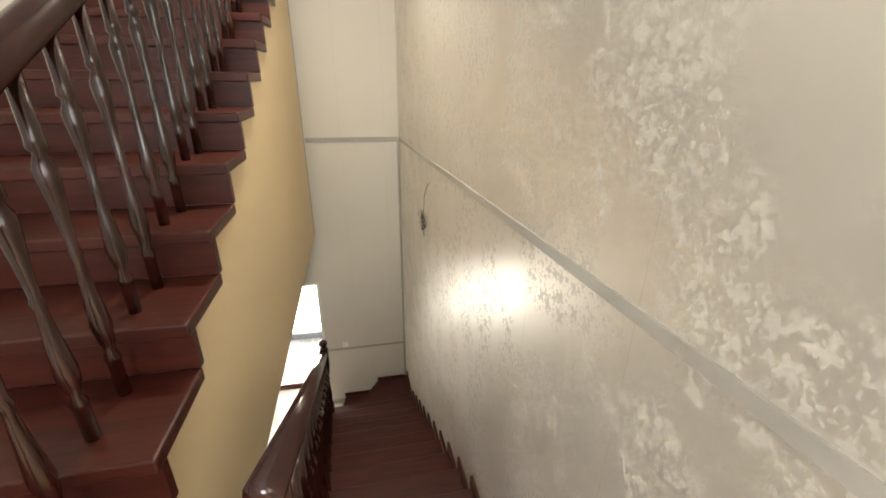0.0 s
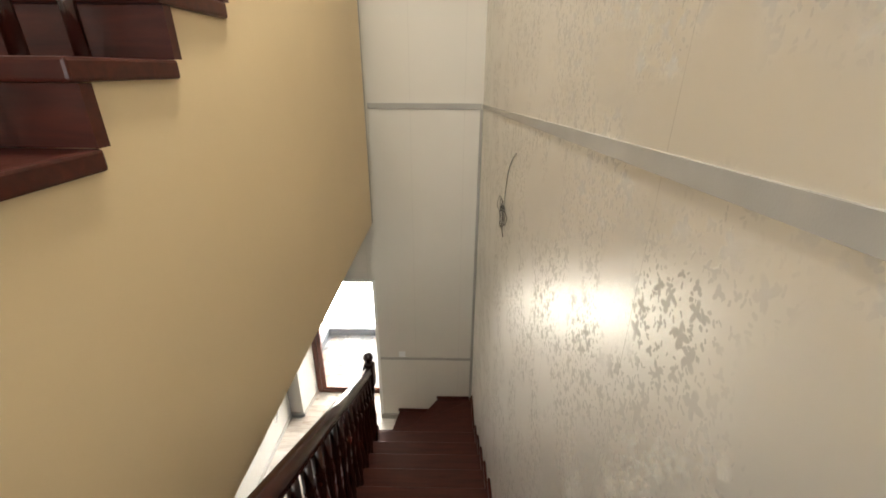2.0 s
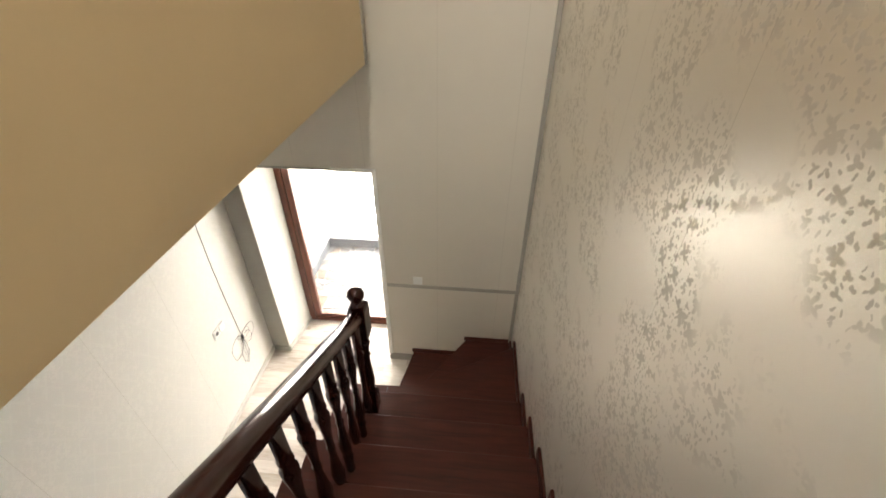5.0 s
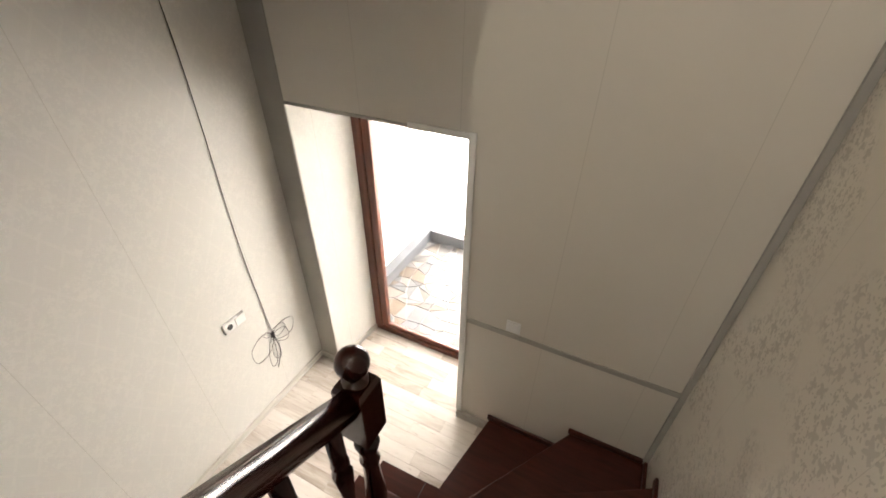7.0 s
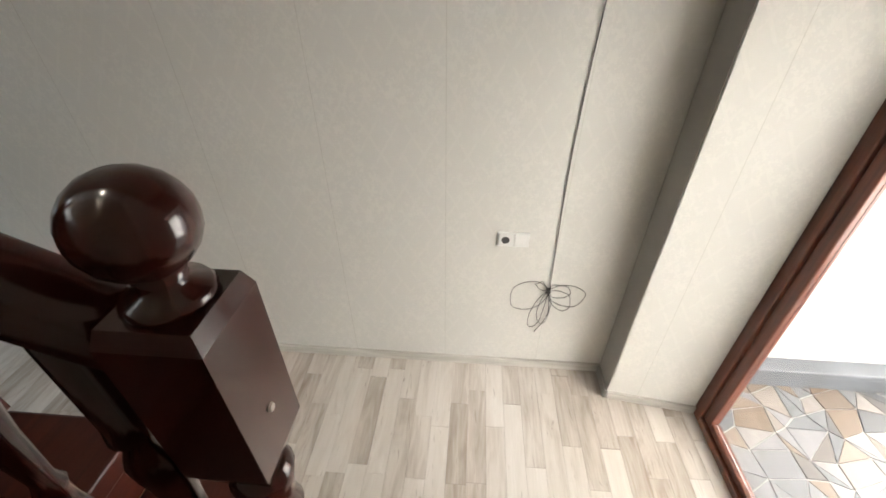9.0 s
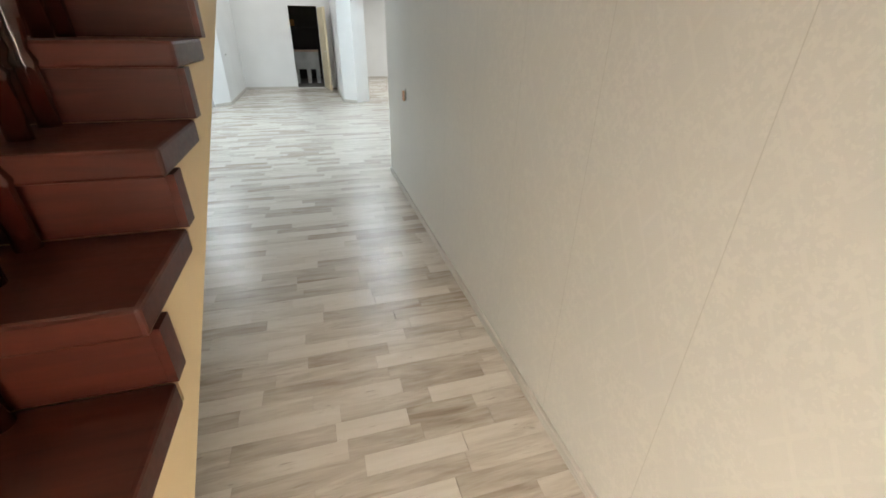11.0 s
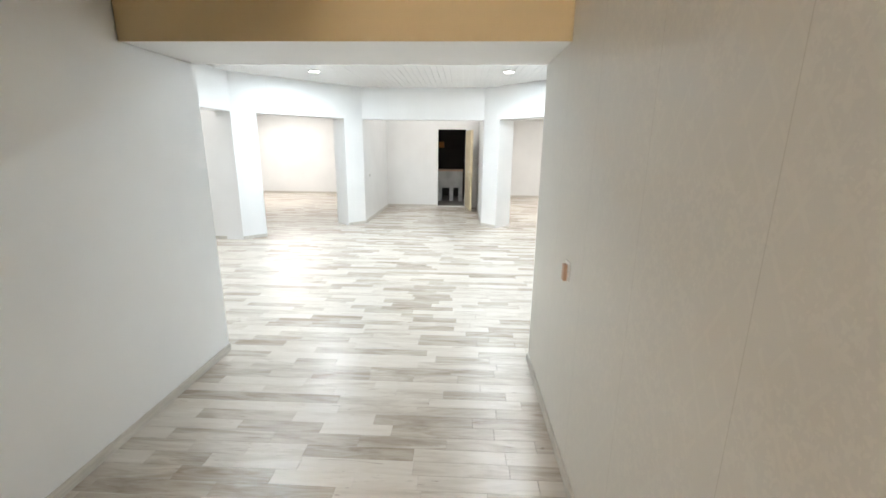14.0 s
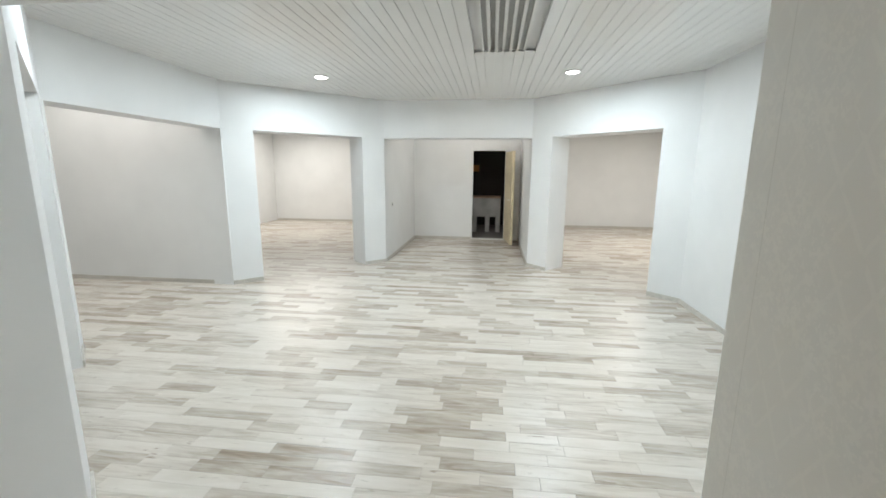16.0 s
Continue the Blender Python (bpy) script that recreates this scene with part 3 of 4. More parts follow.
stair_part("winder_riser", prism([(XE + 0.012, -0.78), (1.55, -0.78), (2.04, -0.01), (XR - 0.01, -0.01), (XR - 0.01, N0_Y), (XE + 0.012, N0_Y)], 0.116, 0.299), MAHOGANY)
stair_part("winder_riser", prism([(XE + 0.012, -0.78), (1.38, -0.78), (1.525, -0.01), (XR - 0.01, -0.01), (XR - 0.01, N0_Y), (XE + 0.012, N0_Y)], 0.0, 0.079), MAHOGANY)
stair_part("lowest_riser", boxes((XE + 0.012, XR - 0.01, N0_Y - 0.02, N0_Y - 0.002, 0.581, N0_Z - 0.063)), MAHOGANY)
stair_part("wall_skirting", boxes((1.49, 1.99, -0.02, -0.001, 0.116, 0.165), bevel=0.009), MAHOGANY)
stair_part("wall_skirting", boxes((2.0, XR - 0.022, -0.02, -0.001, 0.341, 0.385), bevel=0.009), MAHOGANY)
stair_part("wall_skirting", boxes((XR - 0.02, XR - 0.001, -0.24, -0.001, 0.341, 0.385), bevel=0.009), MAHOGANY)
stair_part("wall_skirting", boxes((XR - 0.02, XR - 0.001, -0.90, -0.235, 0.581, 0.63), bevel=0.009), MAHOGANY)
stair_part("seam", boxes((1.417, 1.421, N0_Y, -0.752, 0.5805, 0.5815)), DARK_HOLE)

# ---- upper flight ----
upper = tagged(group("upper_staircase", (0.7, -3.0, LAND_Z)), "dark varnished wooden stairs that rise from the landing", "staircase")
for k in range(13):
    y, z = F1_Y + T1 * k, LAND_Z + R1 * (k + 1)
    under(link("tread", tread_box(XL + 0.002, XS + 0.022, y - NOSE, y + T1 + 0.005, z, 0.05), MAHOGANY), upper)
    under(link("riser", boxes((XL + 0.004, XS + 0.012, y + 0.0, y + 0.018, z - R1 + 0.001, z - 0.051)), MAHOGANY), upper)
    under(link("edge_cap", boxes((XS + 0.0125, XS + 0.019, y - 0.005, y + 0.03, z - R1 + 0.001, z - 0.051)), MAHOGANY), upper)

# ---- railings ----
NX, NY = 1.385, -1.06          # newel at the foot
BALUSTER = [(0.019, 0.0), (0.019, 0.10), (0.023, 0.11), (0.014, 0.13), (0.022, 0.16), (0.027, 0.20), (0.020, 0.27), (0.013, 0.34), (0.013, 0.36), (0.017, 0.375), (0.012, 0.39), (0.017, 0.47),
            (0.024, 0.53), (0.026, 0.56), (0.014, 0.59), (0.023, 0.60), (0.020, 0.62), (0.020, 0.74)]


def railing(name, lab, x, y0, y1, z_at, drift, newel_y, newel_z, over):
    """drift: how far the rail moves sideways for each metre along y."""
    rail = tagged(group(name, (x, newel_y, newel_z)), lab, "railing")
    # post: square foot, turned shaft, square head with bevelled shoulders, neck and ball
    s2 = math.sqrt(2)
    bm = turned([(0.045 * s2, 0.0), (0.045 * s2, 0.16), (0.036 * s2, 0.185)], 4, turn=math.pi / 4, place=(x, newel_y, newel_z))
    under(link("newel_foot", bm, RAILWOOD), rail)
    bm = turned([(0.036, 0.185), (0.043, 0.20), (0.030, 0.225), (0.037, 0.27), (0.041, 0.33), (0.031, 0.46), (0.028, 0.55), (0.036, 0.575), (0.028, 0.60), (0.034, 0.64), (0.043, 0.68), (0.034, 0.70)], 18, place=(x, newel_y, newel_z))
    under(link("newel_shaft", bm, RAILWOOD, smooth=True), rail)
    bm = turned([(0.030 * s2, 0.70), (0.050 * s2, 0.755), (0.050 * s2, 0.975), (0.043 * s2, 0.995)], 4, turn=math.pi / 4, place=(x, newel_y, newel_z))
    under(tagged(link("newel_head", bm, RAILWOOD), "square head with bevelled shoulders"), rail)
    bm = turned([(0.038, 0.9955), (0.041, 1.001), (0.037, 1.008), (0.023, 1.013), (0.021, 1.020), (0.025, 1.032)], 20, place=(x, newel_y, newel_z))
    under(link("newel_neck", bm, RAILWOOD, smooth=True), rail)
    ball = [(0.049 * math.sin(math.pi * k / 12), 1.074 - 0.0475 * math.cos(math.pi * k / 12)) for k in range(1, 12)]
    under(tagged(link("newel_ball", turned(ball, 24, place=(x, newel_y, newel_z)), RAILWOOD, smooth=True), "polished round wooden ball"), rail)
    cap = link("screw_cap", turned([(0.006, 0.0), (0.005, 0.003)], 12), BOLT)
    cap.data.transform(Matrix.Translation((x, newel_y + 0.050, newel_z + 0.83)) @ pose(0, 0, 0, -90, 0, 0))
    under(cap, rail)
    # handrail: rounded section swept along the slope
    sec = [(-0.028, -0.042), (-0.036, -0.020), (-0.038, 0.005), (-0.034, 0.026), (-0.021, 0.042), (0.0, 0.047), (0.021, 0.042), (0.034, 0.026), (0.038, 0.005), (0.036, -0.020), (0.028, -0.042)]
    bm = bmesh.new()
    ends = []
    for y in (y0, y1):
        ends.append([bm.verts.new((x + u + drift * (newel_y - y), y, z_at(y) + over + v)) for u, v in sec])
    for i in range(len(sec)):
        j = (i + 1) % len(sec)
        bm.faces.new((ends[0][i], ends[0][j], ends[1][j], ends[1][i]))
    bm.faces.new(ends[0])
    bm.faces.new(ends[1][::-1])
    under(tagged(link("handrail", bm, RAILWOOD, smooth=True), "rounded dark wooden handrail"), rail)
    return rail


def balusters(rail, x, spots, drift=0.0, newel_y=0.0, thick=1.0):
    """spots: y, foot height, and height of the rail's middle above."""
    for y, zf, zr in spots:
        stretch = (zr - 0.041 - zf) / 0.74
        bm = turned([(r * thick, h * stretch) for r, h in BALUSTER], 12, place=(x + drift * (newel_y - y), y, zf))
        under(link("baluster", bm, RAILWOOD, smooth=True), rail)


nose_line = lambda y: N0_Z + RISE / TREAD * (N0_Y - y)
RAIL_UP = 0.85
RAIL_IN = 0.085
rail = railing("railing", "dark varnished stair railing with turned balusters and a ball-topped newel", NX, NY - 0.045, LAND_Y - 0.1, nose_line, RAIL_IN, NY, N0_Z, RAIL_UP)
spots = []
for n in range(STEPS):
    for f in (0.30, 0.80):
        y = N0_Y - TREAD * (n + f) - (0.03 if n else 0.0)
        if y < NY - 0.07:
            spots.append((y, N0_Z + RISE * n, nose_line(y) + RAIL_UP))
balusters(rail, NX, spots, RAIL_IN, NY, 1.25)
line1 = lambda y: LAND_Z + R1 + R1 / T1 * (y - F1_Y)
rail2 = railing("upper_railing", "dark varnished railing of the upper flight with turned balusters", XS - 0.17, F1_Y + 0.06, -0.95, line1, 0.0, F1_Y - 0.10, LAND_Z, 0.82)
balusters(rail2, XS - 0.17, [(F1_Y + T1 * (k + f), LAND_Z + R1 * (k + 1), line1(F1_Y + T1 * (k + f)) + 0.82) for k in range(12) for f in (0.25, 0.75)])

# ---- hall: eight-sided room with beams on columns ----
HX0, HX1, FX_L, FX_R = -1.62, 4.43, 2.66, 0.15
HY_F, HY_1, HY_2, HY_N = -11.60, -9.80, -7.54, PASS_FAR
THICK = 0.45


def wall_run(name, a, c, gap, lab, thick=THICK, top=DROP_H, mat=None):
    """A wall from a to c in plan, solid, or with one opening of gap = (from, to) metres along it; the room lies to its left."""
    a, c = Vector((*a, 0)), Vector((*c, 0))
    way = (c - a).normalized()
    out = Vector((way.y, -way.x, 0)) * thick
    length = (c - a).length
    runs = [(0, length, 0, CEIL_H)] if not gap else [(0, gap[0], 0, CEIL_H), (gap[1], length, 0, CEIL_H), (gap[0], gap[1], top, CEIL_H)]
    if gap:
        bm = pierced(length, gap[0], gap[1], top, CEIL_H, -thick)
    else:
        bm = boxes((0, length, -thick, 0, 0, CEIL_H))
    bm.transform(Matrix.Translation(a) @ Matrix.Rotation(math.atan2(way.y, way.x), 4, "Z"))
    structure(name, bm, mat or WHITE, lab)
    k = 0
    for s, e, z0, z1 in runs:
        if z0 == 0:
            p, q = a + way * (s + 0.001), a + way * (e - 0.001)
            inn = -out.normalized() * 0.014
            b = prism([(v.x, v.y) for v in (p, q, q + inn, p + inn)], 0.0, 0.055)
            structure(name.replace("wall", "baseboard") + "_run" + "abc"[k], b, BASE_X, "low pale wood-grain baseboard of the hall", "baseboard")
            k += 1


wall_run("wall_hall_far_left", (FX_L, HY_F), (HX1, HY_1), (0.42, 2.12), "white hall wall with a wide opening under a beam")
wall_run("wall_hall_left", (HX1, HY_1), (HX1, HY_2), (0.02, 2.24), "white hall wall with a wide opening to a bay", 0.3)
wall_run("wall_hall_near_left", (HX1, HY_2), (XR, HY_N), (0.42, 2.12), "white hall wall with a wide opening under a beam")
wall_run("wall_hall_near_right", (XL, HY_N), (HX0, HY_2), None, "white hall wall")
wall_run("wall_hall_right", (HX0, HY_2), (HX0, HY_1), None, "white hall wall")
wall_run("wall_hall_far_right", (HX0, HY_1), (FX_R, HY_F), (0.42, 2.12), "white hall wall with a wide opening under a beam")
structure("beam_bay", boxes((FX_R, FX_L, HY_F - 0.3, HY_F, DROP_H, CEIL_H)), WHITE, "white beam over the bay with the store door")
BAY = -14.37
DX0, DX1, DH = 0.50, 1.25, 2.10
wall_run("wall_bay_left", (FX_L, BAY), (FX_L, HY_F - 0.001), None, "white bay wall", 0.3)
wall_run("wall_bay_right", (FX_R, HY_F - 0.001), (FX_R, BAY), None, "white bay wall", 0.3)
bm = pierced(FX_L - FX_R + 0.6, DX0 - FX_R + 0.3, DX1 - FX_R + 0.3, DH, CEIL_H, 0.15)
bm.transform(Matrix.Translation((FX_R - 0.3, BAY - 0.15, 0)))
structure("wall_bay_end", bm, WHITE, "white wall with the store doorway")
structure("baseboard_bay_end", boxes((DX1 + 0.01, FX_L, BAY, BAY + 0.014, 0, 0.055)), BASE_X, "low pale wood-grain baseboard", "baseboard")
for nm, sp in (("wall_side_bay_far", (HX1 + 0.28, 7.6, HY_1 - 0.12, HY_1, 0, CEIL_H)), ("wall_side_bay_back", (7.6, 7.75, HY_1 - 0.12, HY_2 + 1.8, 0, CEIL_H)), ("wall_side_bay_near", (3.2, 7.75, -4.9, -4.75, 0, CEIL_H)),
               ("wall_far_room_back", (FX_L + 0.3, 8.2, -17.5, -17.35, 0, CEIL_H)), ("wall_far_room_side", (7.85, 8.0, -17.35, HY_1 - 0.12, 0, CEIL_H)),
               ("wall_far_room_right_back", (-5.6, FX_R - 0.3, -17.2, -17.05, 0, CEIL_H)), ("wall_far_room_right_side", (-5.75, -5.6, -17.2, HY_1, 0, CEIL_H)), ("wall_far_room_right_near", (-5.75, HX0 - 0.4, HY_1, HY_1 + 0.15, 0, CEIL_H)),
               ("wall_far_room_inner_left", (FX_L + 0.001, FX_L + 0.3, -17.35, BAY - 0.151, 0, CEIL_H)), ("wall_far_room_inner_right", (FX_R - 0.3, FX_R - 0.001, -17.05, BAY - 0.151, 0, CEIL_H))):
    structure(nm, boxes(sp), WHITE, "plain white room wall")
for nm, sp in (("baseboard_far_room_back", (FX_L + 0.3, 7.85, -17.35, -17.336, 0, 0.055)), ("baseboard_far_room_right_back", (-5.6, FX_R - 0.3, -17.05, -17.036, 0, 0.055)), ("baseboard_side_bay", (HX1 + 0.3, 7.6, HY_1, HY_1 + 0.014, 0, 0.055))):
    structure(nm, boxes(sp), BASE_X, "low pale wood-grain baseboard", "baseboard")
bm = bmesh.new()
x = -5.7
slats = []
while x < 7.9:
    slats.append((x, x + 0.0965, -17.4, PASS_FAR, CEIL_H, CEIL_H + 0.012))
    x += 0.10
VENT = (0.49, 0.93, -8.87, -7.55)
keep = []
for s in slats:
    if s[1] > VENT[0] and s[0] < VENT[1]:
        keep += [(s[0], s[1], s[2], VENT[2], s[4], s[5]), (s[0], s[1], VENT[3], s[3], s[4], s[5])]
    else:
        keep.append(s)
structure("ceiling_hall", boxes(*keep), SLAT, "white slatted ceiling with narrow grooves", "ceiling")
structure("ceiling_hall_backing", boxes((-5.75, 8.0, -17.5, PASS_FAR, CEIL_H + 0.03, CEIL_H + 0.08), (2.9, 8.0, PASS_FAR, -4.7, CEIL_H, CEIL_H + 0.08)), BACKING, "dull backing above the ceiling slats", "ceiling")

# ---- floors below the planks ----
structure("floor", boxes((XL - 0.2, XR + 0.2, PASS_FAR, 0.56, -0.12, -0.014), (-5.75, 8.0, -17.5, PASS_FAR, -0.12, -0.014), (2.66, 8.0, PASS_FAR, -4.7, -0.12, -0.014)), UNDERLAY, "pale laminate floor over its underlay", "floor")
floor_ob = bpy.data.objects["floor"]

# ---- ceiling lights and vent ----
for lx, ly in ((2.97, -9.75), (-0.12, -9.75), (2.97, -7.1), (-0.12, -7.1)):
    dl = tagged(group("ceiling_light", (lx, ly, CEIL_H)), "round white recessed ceiling light, switched on", "ceiling light", group="downlights of the hall")
    under(link("rim", turned([(0.085, 0.0), (0.095, -0.006), (0.09, -0.012), (0.078, -0.014)], 28, place=(lx, ly, CEIL_H)), PLASTIC, smooth=True), dl)
    under(link("diffuser", turned([(0.076, -0.0142), (0.05, -0.018), (0.01, -0.020)], 28, place=(lx, ly, CEIL_H)), GLOW, smooth=True), dl)
# Out-of-view fixture made up to hold the warm fill lamp
bulb = tagged(group("added_stairwell_light", (1.75, -2.6, TOP)), "unseen warm ceiling light added to brighten the stairwell", "ceiling light")
under(link("shade", turned([(0.16, 0.0), (0.17, -0.03), (0.165, -0.07), (0.162, -0.09)], 24, place=(1.75, -2.6, TOP)), PLASTIC, smooth=True), bulb)
under(link("diffuser", turned([(0.158, -0.0905), (0.10, -0.096), (0.01, -0.098)], 24, place=(1.75, -2.6, TOP)), GLOW_WARM, smooth=True), bulb)
# Window added out of view, where the landing fill lamp stands
win = tagged(group("added_window_1", (1.25, -8.3, 4.0)), "unseen landing window added to account for the stairwell's fill light", "window", kind="structure")
for nm, sp in (("window_frame", (0.502, 0.56, -8.32, -8.27, 4.002, 5.498)), ("window_frame", (1.94, 1.998, -8.32, -8.27, 4.002, 5.498)), ("window_frame", (0.561, 1.939, -8.32, -8.27, 5.44, 5.498)), ("window_frame", (0.561, 1.939, -8.32, -8.27, 4.002, 4.06)), ("mullion", (1.22, 1.28, -8.32, -8.27, 4.061, 5.439))):
    under(link(nm, boxes(sp, bevel=0.004), PLASTIC), win)
wp = under(link("pane", boxes((0.561, 1.939, -8.30, -8.295, 4.06, 5.44)), GLASS), win)
wp.visible_shadow = False
vent = tagged(group("ceiling_vent", ((VENT[0] + VENT[1]) / 2, (VENT[2] + VENT[3]) / 2, CEIL_H)), "slotted vent opening in the white slatted ceiling", "vent")
under(link("backing", boxes((VENT[0], VENT[1], VENT[2], VENT[3], CEIL_H + 0.022, CEIL_H + 0.028)), GROOVE), vent)
for k in range(7):
    vx = VENT[0] + 0.002 + k * (VENT[1] - VENT[0] - 0.03) / 6
    under(link("slat", boxes((vx, vx + 0.026, VENT[2], VENT[3], CEIL_H - 0.004, CEIL_H + 0.02)), SLAT), vent)

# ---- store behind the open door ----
for nm, sp, mt in (("store_wall_back", (-0.6, 2.6, -17.3, -17.1, 0, 2.7), STORE_SHADE), ("store_wall_left", (2.5, 2.65, -17.1, BAY - 0.16, 0, 2.7), STORE_SHADE), ("store_wall_right", (0.16, 0.28, -17.1, BAY - 0.16, 0, 2.7), STORE_SHADE),
                   ("store_ceiling", (0.28, 2.5, -17.1, BAY - 0.16, 2.5, 2.6), STORE_SHADE), ("store_floor", (0.28, 2.5, -17.1, BAY - 0.16, 0.0, 0.008), CONCRETE)):
    structure(nm, boxes(sp), mt, "store room surface coloured near black for the unlit room", "floor" if "floor" in nm else "wall")
leaf = tagged(group("door_2", (0.47, BAY, 0)), "cream painted store door standing open", "door", kind="structure")
m = Matrix.Translation((0.47, BAY + 0.01, 0)) @ pose(0, 0, 0, 0, 0, 99)
for nm, sp, mt in (("door_panel", (0.0, 0.78, -0.022, 0.0, 0.02, 2.06), CREAM), ("door_back", (0.0, 0.78, 0.001, 0.022, 0.02, 2.06), MAHOGANY), ("door_edge", (0.781, 0.80, -0.03, 0.03, 0.02, 2.06), CREAM)):
    b = boxes(sp, bevel=0.003)
    b.transform(m)
    under(link(nm, b, mt), leaf)
b = boxes((0.70, 0.72, -0.07, -0.023, 1.0, 1.02), (0.60, 0.72, -0.075, -0.06, 1.0, 1.018), bevel=0.003)
b.transform(m)
under(tagged(link("handle", b, PLASTIC), "pale metal lever handle"), leaf)
structure("doorstep", boxes((DX0, DX1, BAY - 0.15, BAY + 0.02, 0.0, 0.014), bevel=0.003), WHITE_TRIM, "pale threshold strip of the store door", "trim")
bench = tagged(group("workbench", (1.0, -15.8, 0)), "dusty grey bench standing in the dark store", "bench")
under(link("worktop", boxes((0.55, 1.75, -16.2, -15.6, 0.92, 0.96), bevel=0.004), COPPER_BOX), bench)
under(link("front_panel", boxes((0.56, 1.74, -15.64, -15.62, 0.42, 0.918)), GREYWOOD), bench)
for lx in (0.62, 0.90, 1.25, 1.62):
    under(link("leg", boxes((lx - 0.06, lx + 0.06, -15.66, -15.60, 0.008, 0.42), bevel=0.004), GREYWOOD), bench)
tagged(link("cardboard_box", boxes((1.18, 1.34, -16.6, -16.4, 1.62, 1.80), bevel=0.004), ORANGE), "small orange box on a dark shelf in the store", "box")
tagged(link("store_shelf", boxes((0.29, 2.45, -16.9, -16.3, 1.59, 1.62), bevel=0.003), STORE_SHADE), "store shelf coloured near black for the unlit room", "shelf")

# ---- sockets, switch, cables ----
sock = tagged(group("wall_socket", (XL, -0.59, 0.90)), "white double frame with a socket and a blank cover", "socket")
under(link("frame", boxes((XL, XL + 0.008, -0.665, -0.515, 0.865, 0.945), bevel=0.003), PLASTIC), sock)
under(tagged(link("blank_cover", boxes((XL + 0.008, XL + 0.013, -0.584, -0.522, 0.872, 0.938), bevel=0.002), PLASTIC), "plain white cover"), sock)
under(link("socket_plate", boxes((XL + 0.008, XL + 0.012, -0.658, -0.596, 0.872, 0.938), bevel=0.002), PLASTIC), sock)
hole = link("socket_well", turned([(0.019, 0.0), (0.019, 0.004)], 20), DARK_HOLE)
hole.data.transform(Matrix.Translation((XL + 0.0095, -0.627, 0.905)) @ pose(0, 0, 0, 0, 90, 0))
under(hole, sock)
bay = tagged(group("bay_socket", (FX_L, -12.1, 1.0)), "small white socket on the bay wall", "socket")
under(link("frame", boxes((FX_L - 0.010, FX_L, -12.14, -12.06, 0.96, 1.04), bevel=0.003), PLASTIC), bay)
under(link("socket_well", boxes((FX_L - 0.012, FX_L - 0.0101, -12.118, -12.082, 0.982, 1.018)), DARK_HOLE), bay)
sw = tagged(group("light_switch", (1.57, 0, 1.05)), "white single light switch on the end wall", "switch")
under(link("frame", boxes((1.53, 1.61, -0.010, 0.0, 1.012, 1.092), bevel=0.003), PLASTIC), sw)
under(link("rocker", boxes((1.541, 1.599, -0.016, -0.010, 1.023, 1.081), bevel=0.002), PLASTIC), sw)
box = tagged(group("switch_box", (XL, -4.85, 1.02)), "bare reddish switch box, its cover missing, on pale wallpaper", "switch")
under(link("plate", boxes((XL, XL + 0.006, -4.90, -4.82, 0.97, 1.07), bevel=0.002), PLASTIC), box)
under(link("mechanism", boxes((XL + 0.006, XL + 0.024, -4.885, -4.845, 0.965, 1.05), bevel=0.002), COPPER_BOX), box)


def cable(name, lab, x, side, top, knot, spread, drop, bend=1.0):
    """A wire that hangs flat on a wall from top to a knotted coil; side is the way out from the wall."""
    rg = random.Random(len(name) + int(abs(knot[0]) * 100))
    ob = tagged(group(name, (x, knot[0], knot[1])), lab, "cable")
    o = lambda d: x + side * (0.004 + d)
    line = []
    for k in range(9):
        u = k / 8
        line.append((o(0.0), knot[0] + (top[0] - knot[0]) * (1 - u) ** bend + 0.012 * math.sin(7 * u), top[1] + (knot[1] - top[1]) * u))
    tube("wire", line, 0.002, CABLE, ob).matrix_parent_inverse = Matrix.Translation(-ob.location)
    for ang, wide, far, thin in ((-0.30, 1.0, 0.60, 0.36), (-0.62, 0.75, 0.60, 0.30), (-2.80, 1.05, 0.75, 0.40), (-2.10, 0.70, 1.0, 0.20), (-1.65, 0.55, 0.75, 0.34), (-0.05, 0.55, 0.30, 0.5), (2.60, 0.40, 0.30, 0.25)):
        pts = []
        for s in range(9):
            f = 2 * math.pi * s / 8
            r = math.sin(f / 2)
            a = ang + (f - math.pi) * thin
            pts.append((o(0.004 + 0.012 * r * rg.random()), knot[0] + side * spread * wide * r * math.cos(a) + 0.008 * rg.uniform(-1, 1), knot[1] + drop * far * r * math.sin(a) + 0.006 * rg.uniform(-1, 1)))
        tube("loop", pts, 0.0017, CABLE, ob).matrix_parent_inverse = Matrix.Translation(-ob.location)
    wrap = [(o(0.012 + 0.010 * math.cos(2.5 * s)), knot[0] + 0.012 * math.sin(2.5 * s), knot[1] - 0.02 + 0.005 * s) for s in range(9)]
    tube("wrap", wrap, 0.004, CABLE, ob).matrix_parent_inverse = Matrix.Translation(-ob.location)
    tube("tail", [(o(0.0), knot[0], knot[1]), (o(0.01), knot[0] + 0.02 * side, knot[1] - drop * 0.5), (o(0.0), knot[0] - 0.03, knot[1] - drop)], 0.0024, CABLE, ob).matrix_parent_inverse = Matrix.Translation(-ob.location)


cable("hanging_cable", "dark wire hanging down the pale wall to a tangled coil", XL, 1, (-0.385, 2.84), (-0.385, 0.605), 0.19, 0.31)
cable("loose_wire", "short dark wire hanging from the leaf wallpaper in a knot", XR, -1, (-2.19, 3.95), (-1.89, 3.58), 0.20, 0.17, 2.6)

# ---- laminate strips ----
SW = 0.095
rng = random.Random(7)


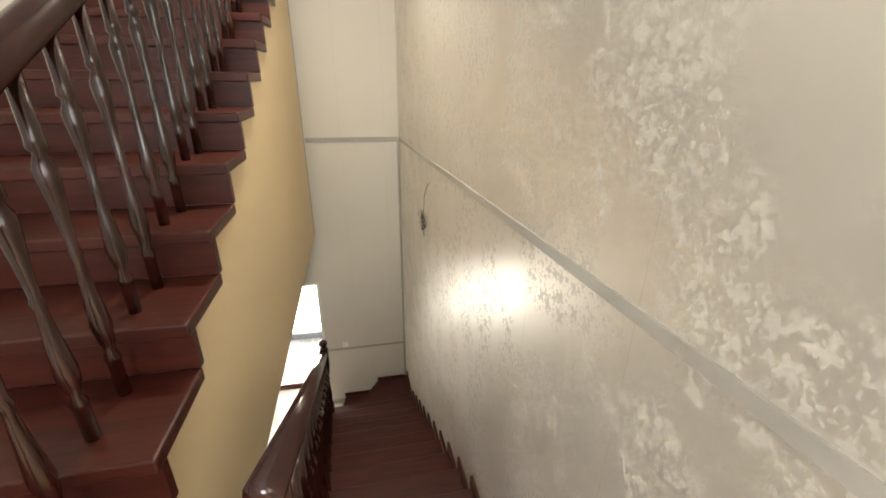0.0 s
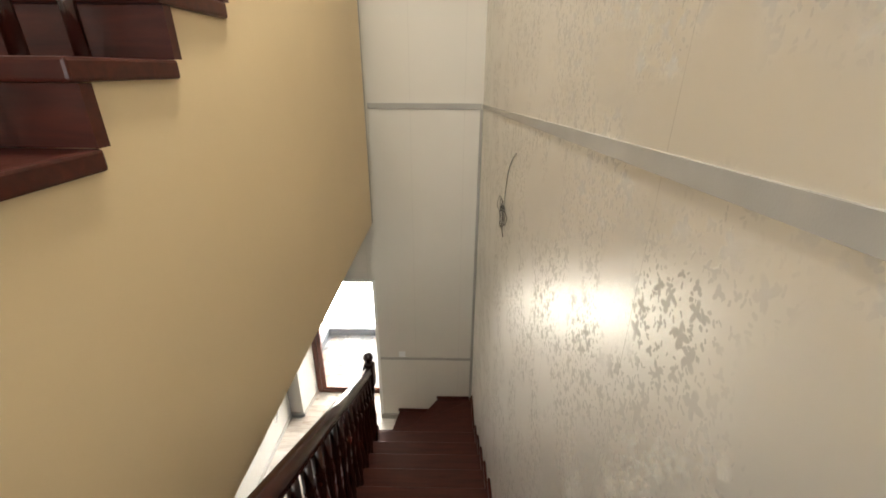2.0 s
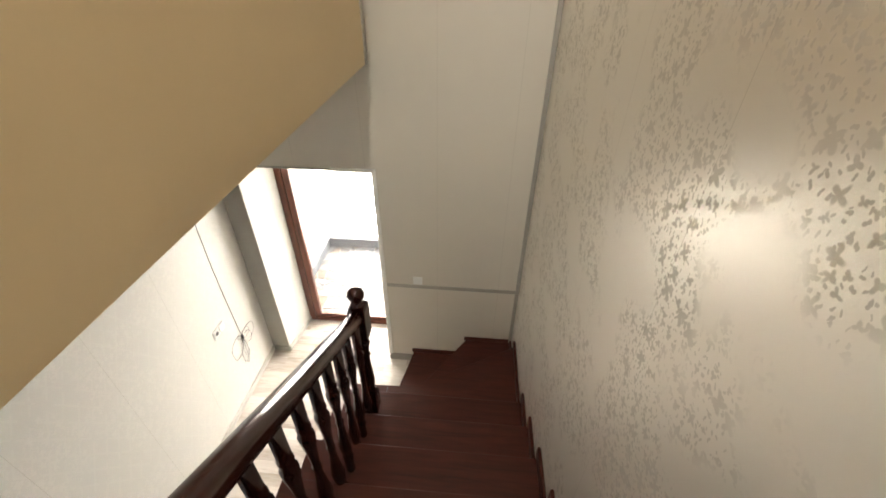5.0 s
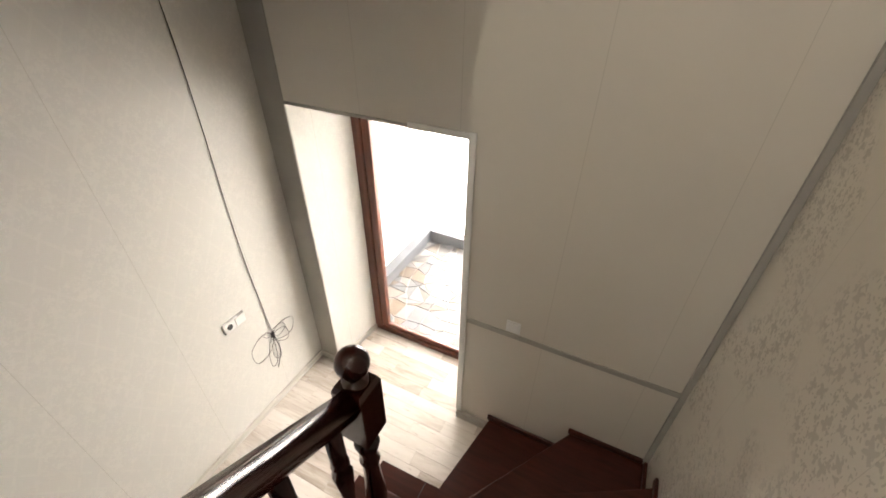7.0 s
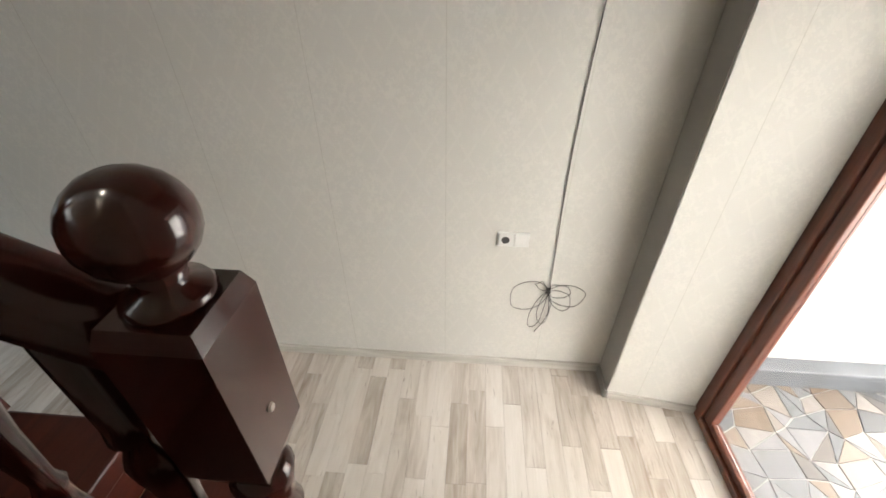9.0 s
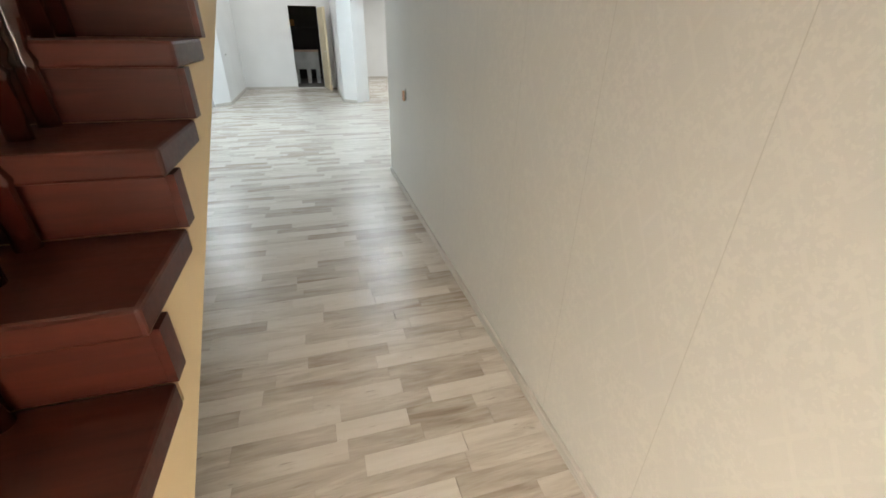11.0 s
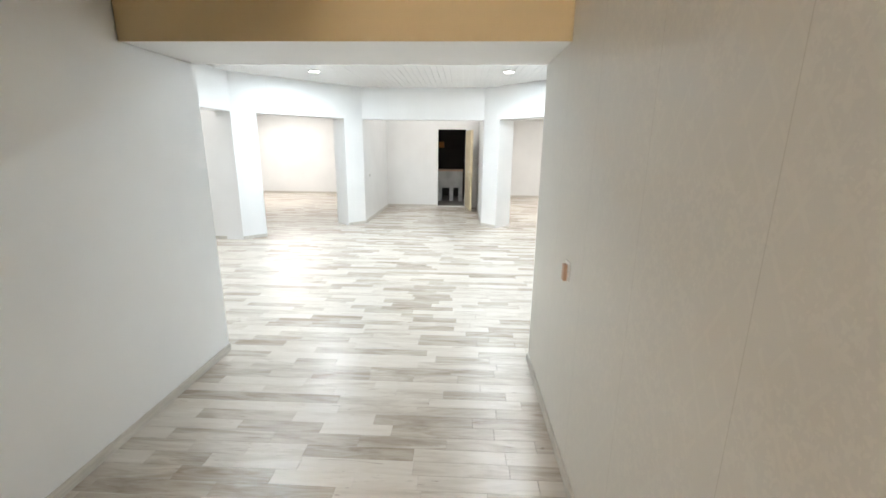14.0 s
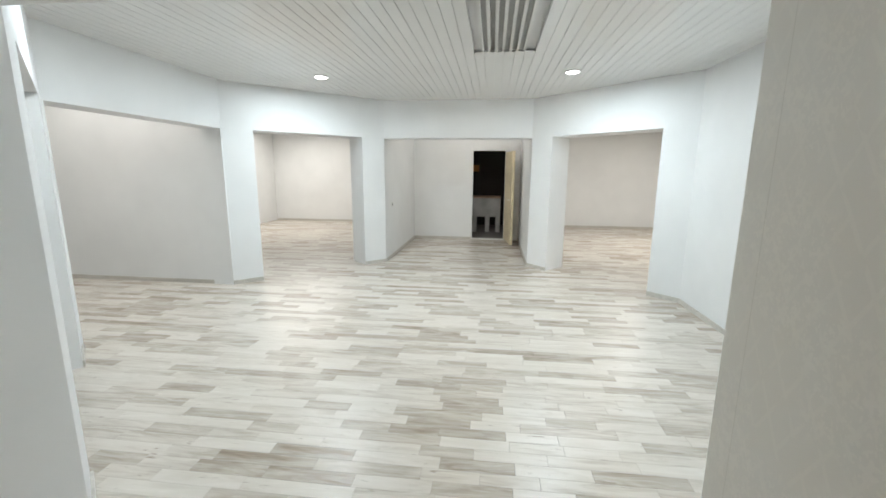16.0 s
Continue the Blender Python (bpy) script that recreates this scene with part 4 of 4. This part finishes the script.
def strip_rows(x0, x1, y0, y1):
    """Strips laid along x: yields x from, x to, y from, y to."""
    rows_n = int(round((y1 - y0) / SW))
    for r in range(rows_n):
        ya = y0 + r * SW
        x = x0 - rng.random() * 0.5
        while x < x1:
            length = rng.choice((0.32, 0.42, 0.5, 0.6))
            a, c = max(x, x0), min(x + length, x1)
            if c - a > 0.02:
                yield a, c, ya, min(ya + SW, y1)
            x += length


def strip_mesh(length):
    me = bpy.data.meshes.new("plank")
    h, w, g = length / 2 - 0.0003, SW / 2 - 0.0003, 0.0006
    vs = [(sx * h, sy * w, -0.012) for sx, sy in ((-1, -1), (1, -1), (1, 1), (-1, 1))] + [(sx * h, sy * w, -g) for sx, sy in ((-1, -1), (1, -1), (1, 1), (-1, 1))] + [(sx * (h - g), sy * (w - g), 0.0) for sx, sy in ((-1, -1), (1, -1), (1, 1), (-1, 1))]
    fs = [(8, 9, 10, 11)] + [(i, (i + 1) % 4, 4 + (i + 1) % 4, 4 + i) for i in range(4)] + [(4 + i, 4 + (i + 1) % 4, 8 + (i + 1) % 4, 8 + i) for i in range(4)]
    me.from_pydata(vs, [], fs)
    me.materials.append(PLANK)
    return me


shared = {}
rest_v, rest_f = [], []


def loose_strip(a, c, ya, yb):
    n = len(rest_v)
    h = 0.0003
    for z, g in ((-0.012, 0.0), (0.0, 0.0004)):
        rest_v.extend([(a + h + g, ya + h + g, z), (c - h - g, ya + h + g, z), (c - h - g, yb - h - g, z), (a + h + g, yb - h - g, z)])
    rest_f.append((n + 4, n + 5, n + 6, n + 7))
    rest_f.extend((n + i, n + (i + 1) % 4, n + 4 + (i + 1) % 4, n + 4 + i) for i in range(4))


pieces = 0
for a, c, ya, yb in strip_rows(XL, XR, -5.70, 0.475):
    if -4.6 < ya and pieces < 300 and not (a > 1.6 and ya > -1.0):
        key = round(c - a, 2)
        if key not in shared:
            shared[key] = strip_mesh(key)
        ob = new("plank", shared[key])
        ob.location = ((a + c) / 2, ya + SW / 2, 0)
        ob.parent = floor_ob
        pieces += 1
    else:
        loose_strip(a, c, ya, yb)
for a, c, ya, yb in strip_rows(-5.6, 7.9, -17.385, -5.70):
    loose_strip(a, c, ya, yb)
for a, c, ya, yb in strip_rows(2.66, 7.7, -5.70, -4.75):
    loose_strip(a, c, ya, yb)
me = bpy.data.meshes.new("floor_planks")
me.from_pydata(rest_v, [], rest_f)
me.materials.append(PLANK_REST)
tagged(new("floor_planks", me), "pale whitewashed laminate strips over the rest of the floor", "floor", kind="stuff")

# ---- broken marble paving outside ----
rng = random.Random(11)
NXS, NYS = 13, 11
gx = {(i, j): (-0.05 + 0.125 * i + (rng.uniform(-0.045, 0.045) if 0 < i < NXS else 0), 0.56 + 0.13 * j + (rng.uniform(-0.045, 0.045) if 0 < j < NYS else 0)) for i in range(NXS + 1) for j in range(NYS + 1)}
paving = bpy.data.objects["ground"]
for i in range(NXS):
    for j in range(NYS):
        q = [gx[i, j], gx[i + 1, j], gx[i + 1, j + 1], gx[i, j + 1]]
        for tri in rng.choice((((0, 1, 2), (0, 2, 3)), ((0, 1, 3), (1, 2, 3)), ((0, 1, 2, 3),))):
            pts = [Vector((*q[k], 0)) for k in tri]
            mid = sum(pts, Vector()) / len(pts)
            pts = [p + (mid - p).normalized() * 0.005 for p in pts]
            top = 0.0 - 0.03 + rng.uniform(-0.002, 0.002)
            me = bpy.data.meshes.new("paving_stone")
            k = len(pts)
            me.from_pydata([(p.x - mid.x, p.y - mid.y, -0.05) for p in pts] + [(p.x - mid.x, p.y - mid.y, top) for p in pts], [], [tuple(range(k, 2 * k))] + [(a, (a + 1) % k, k + (a + 1) % k, k + a) for a in range(k)])
            me.materials.append(STONE)
            ob = new("paving_stone", me)
            ob.location = (mid.x, mid.y, 0)
            ob.parent = paving
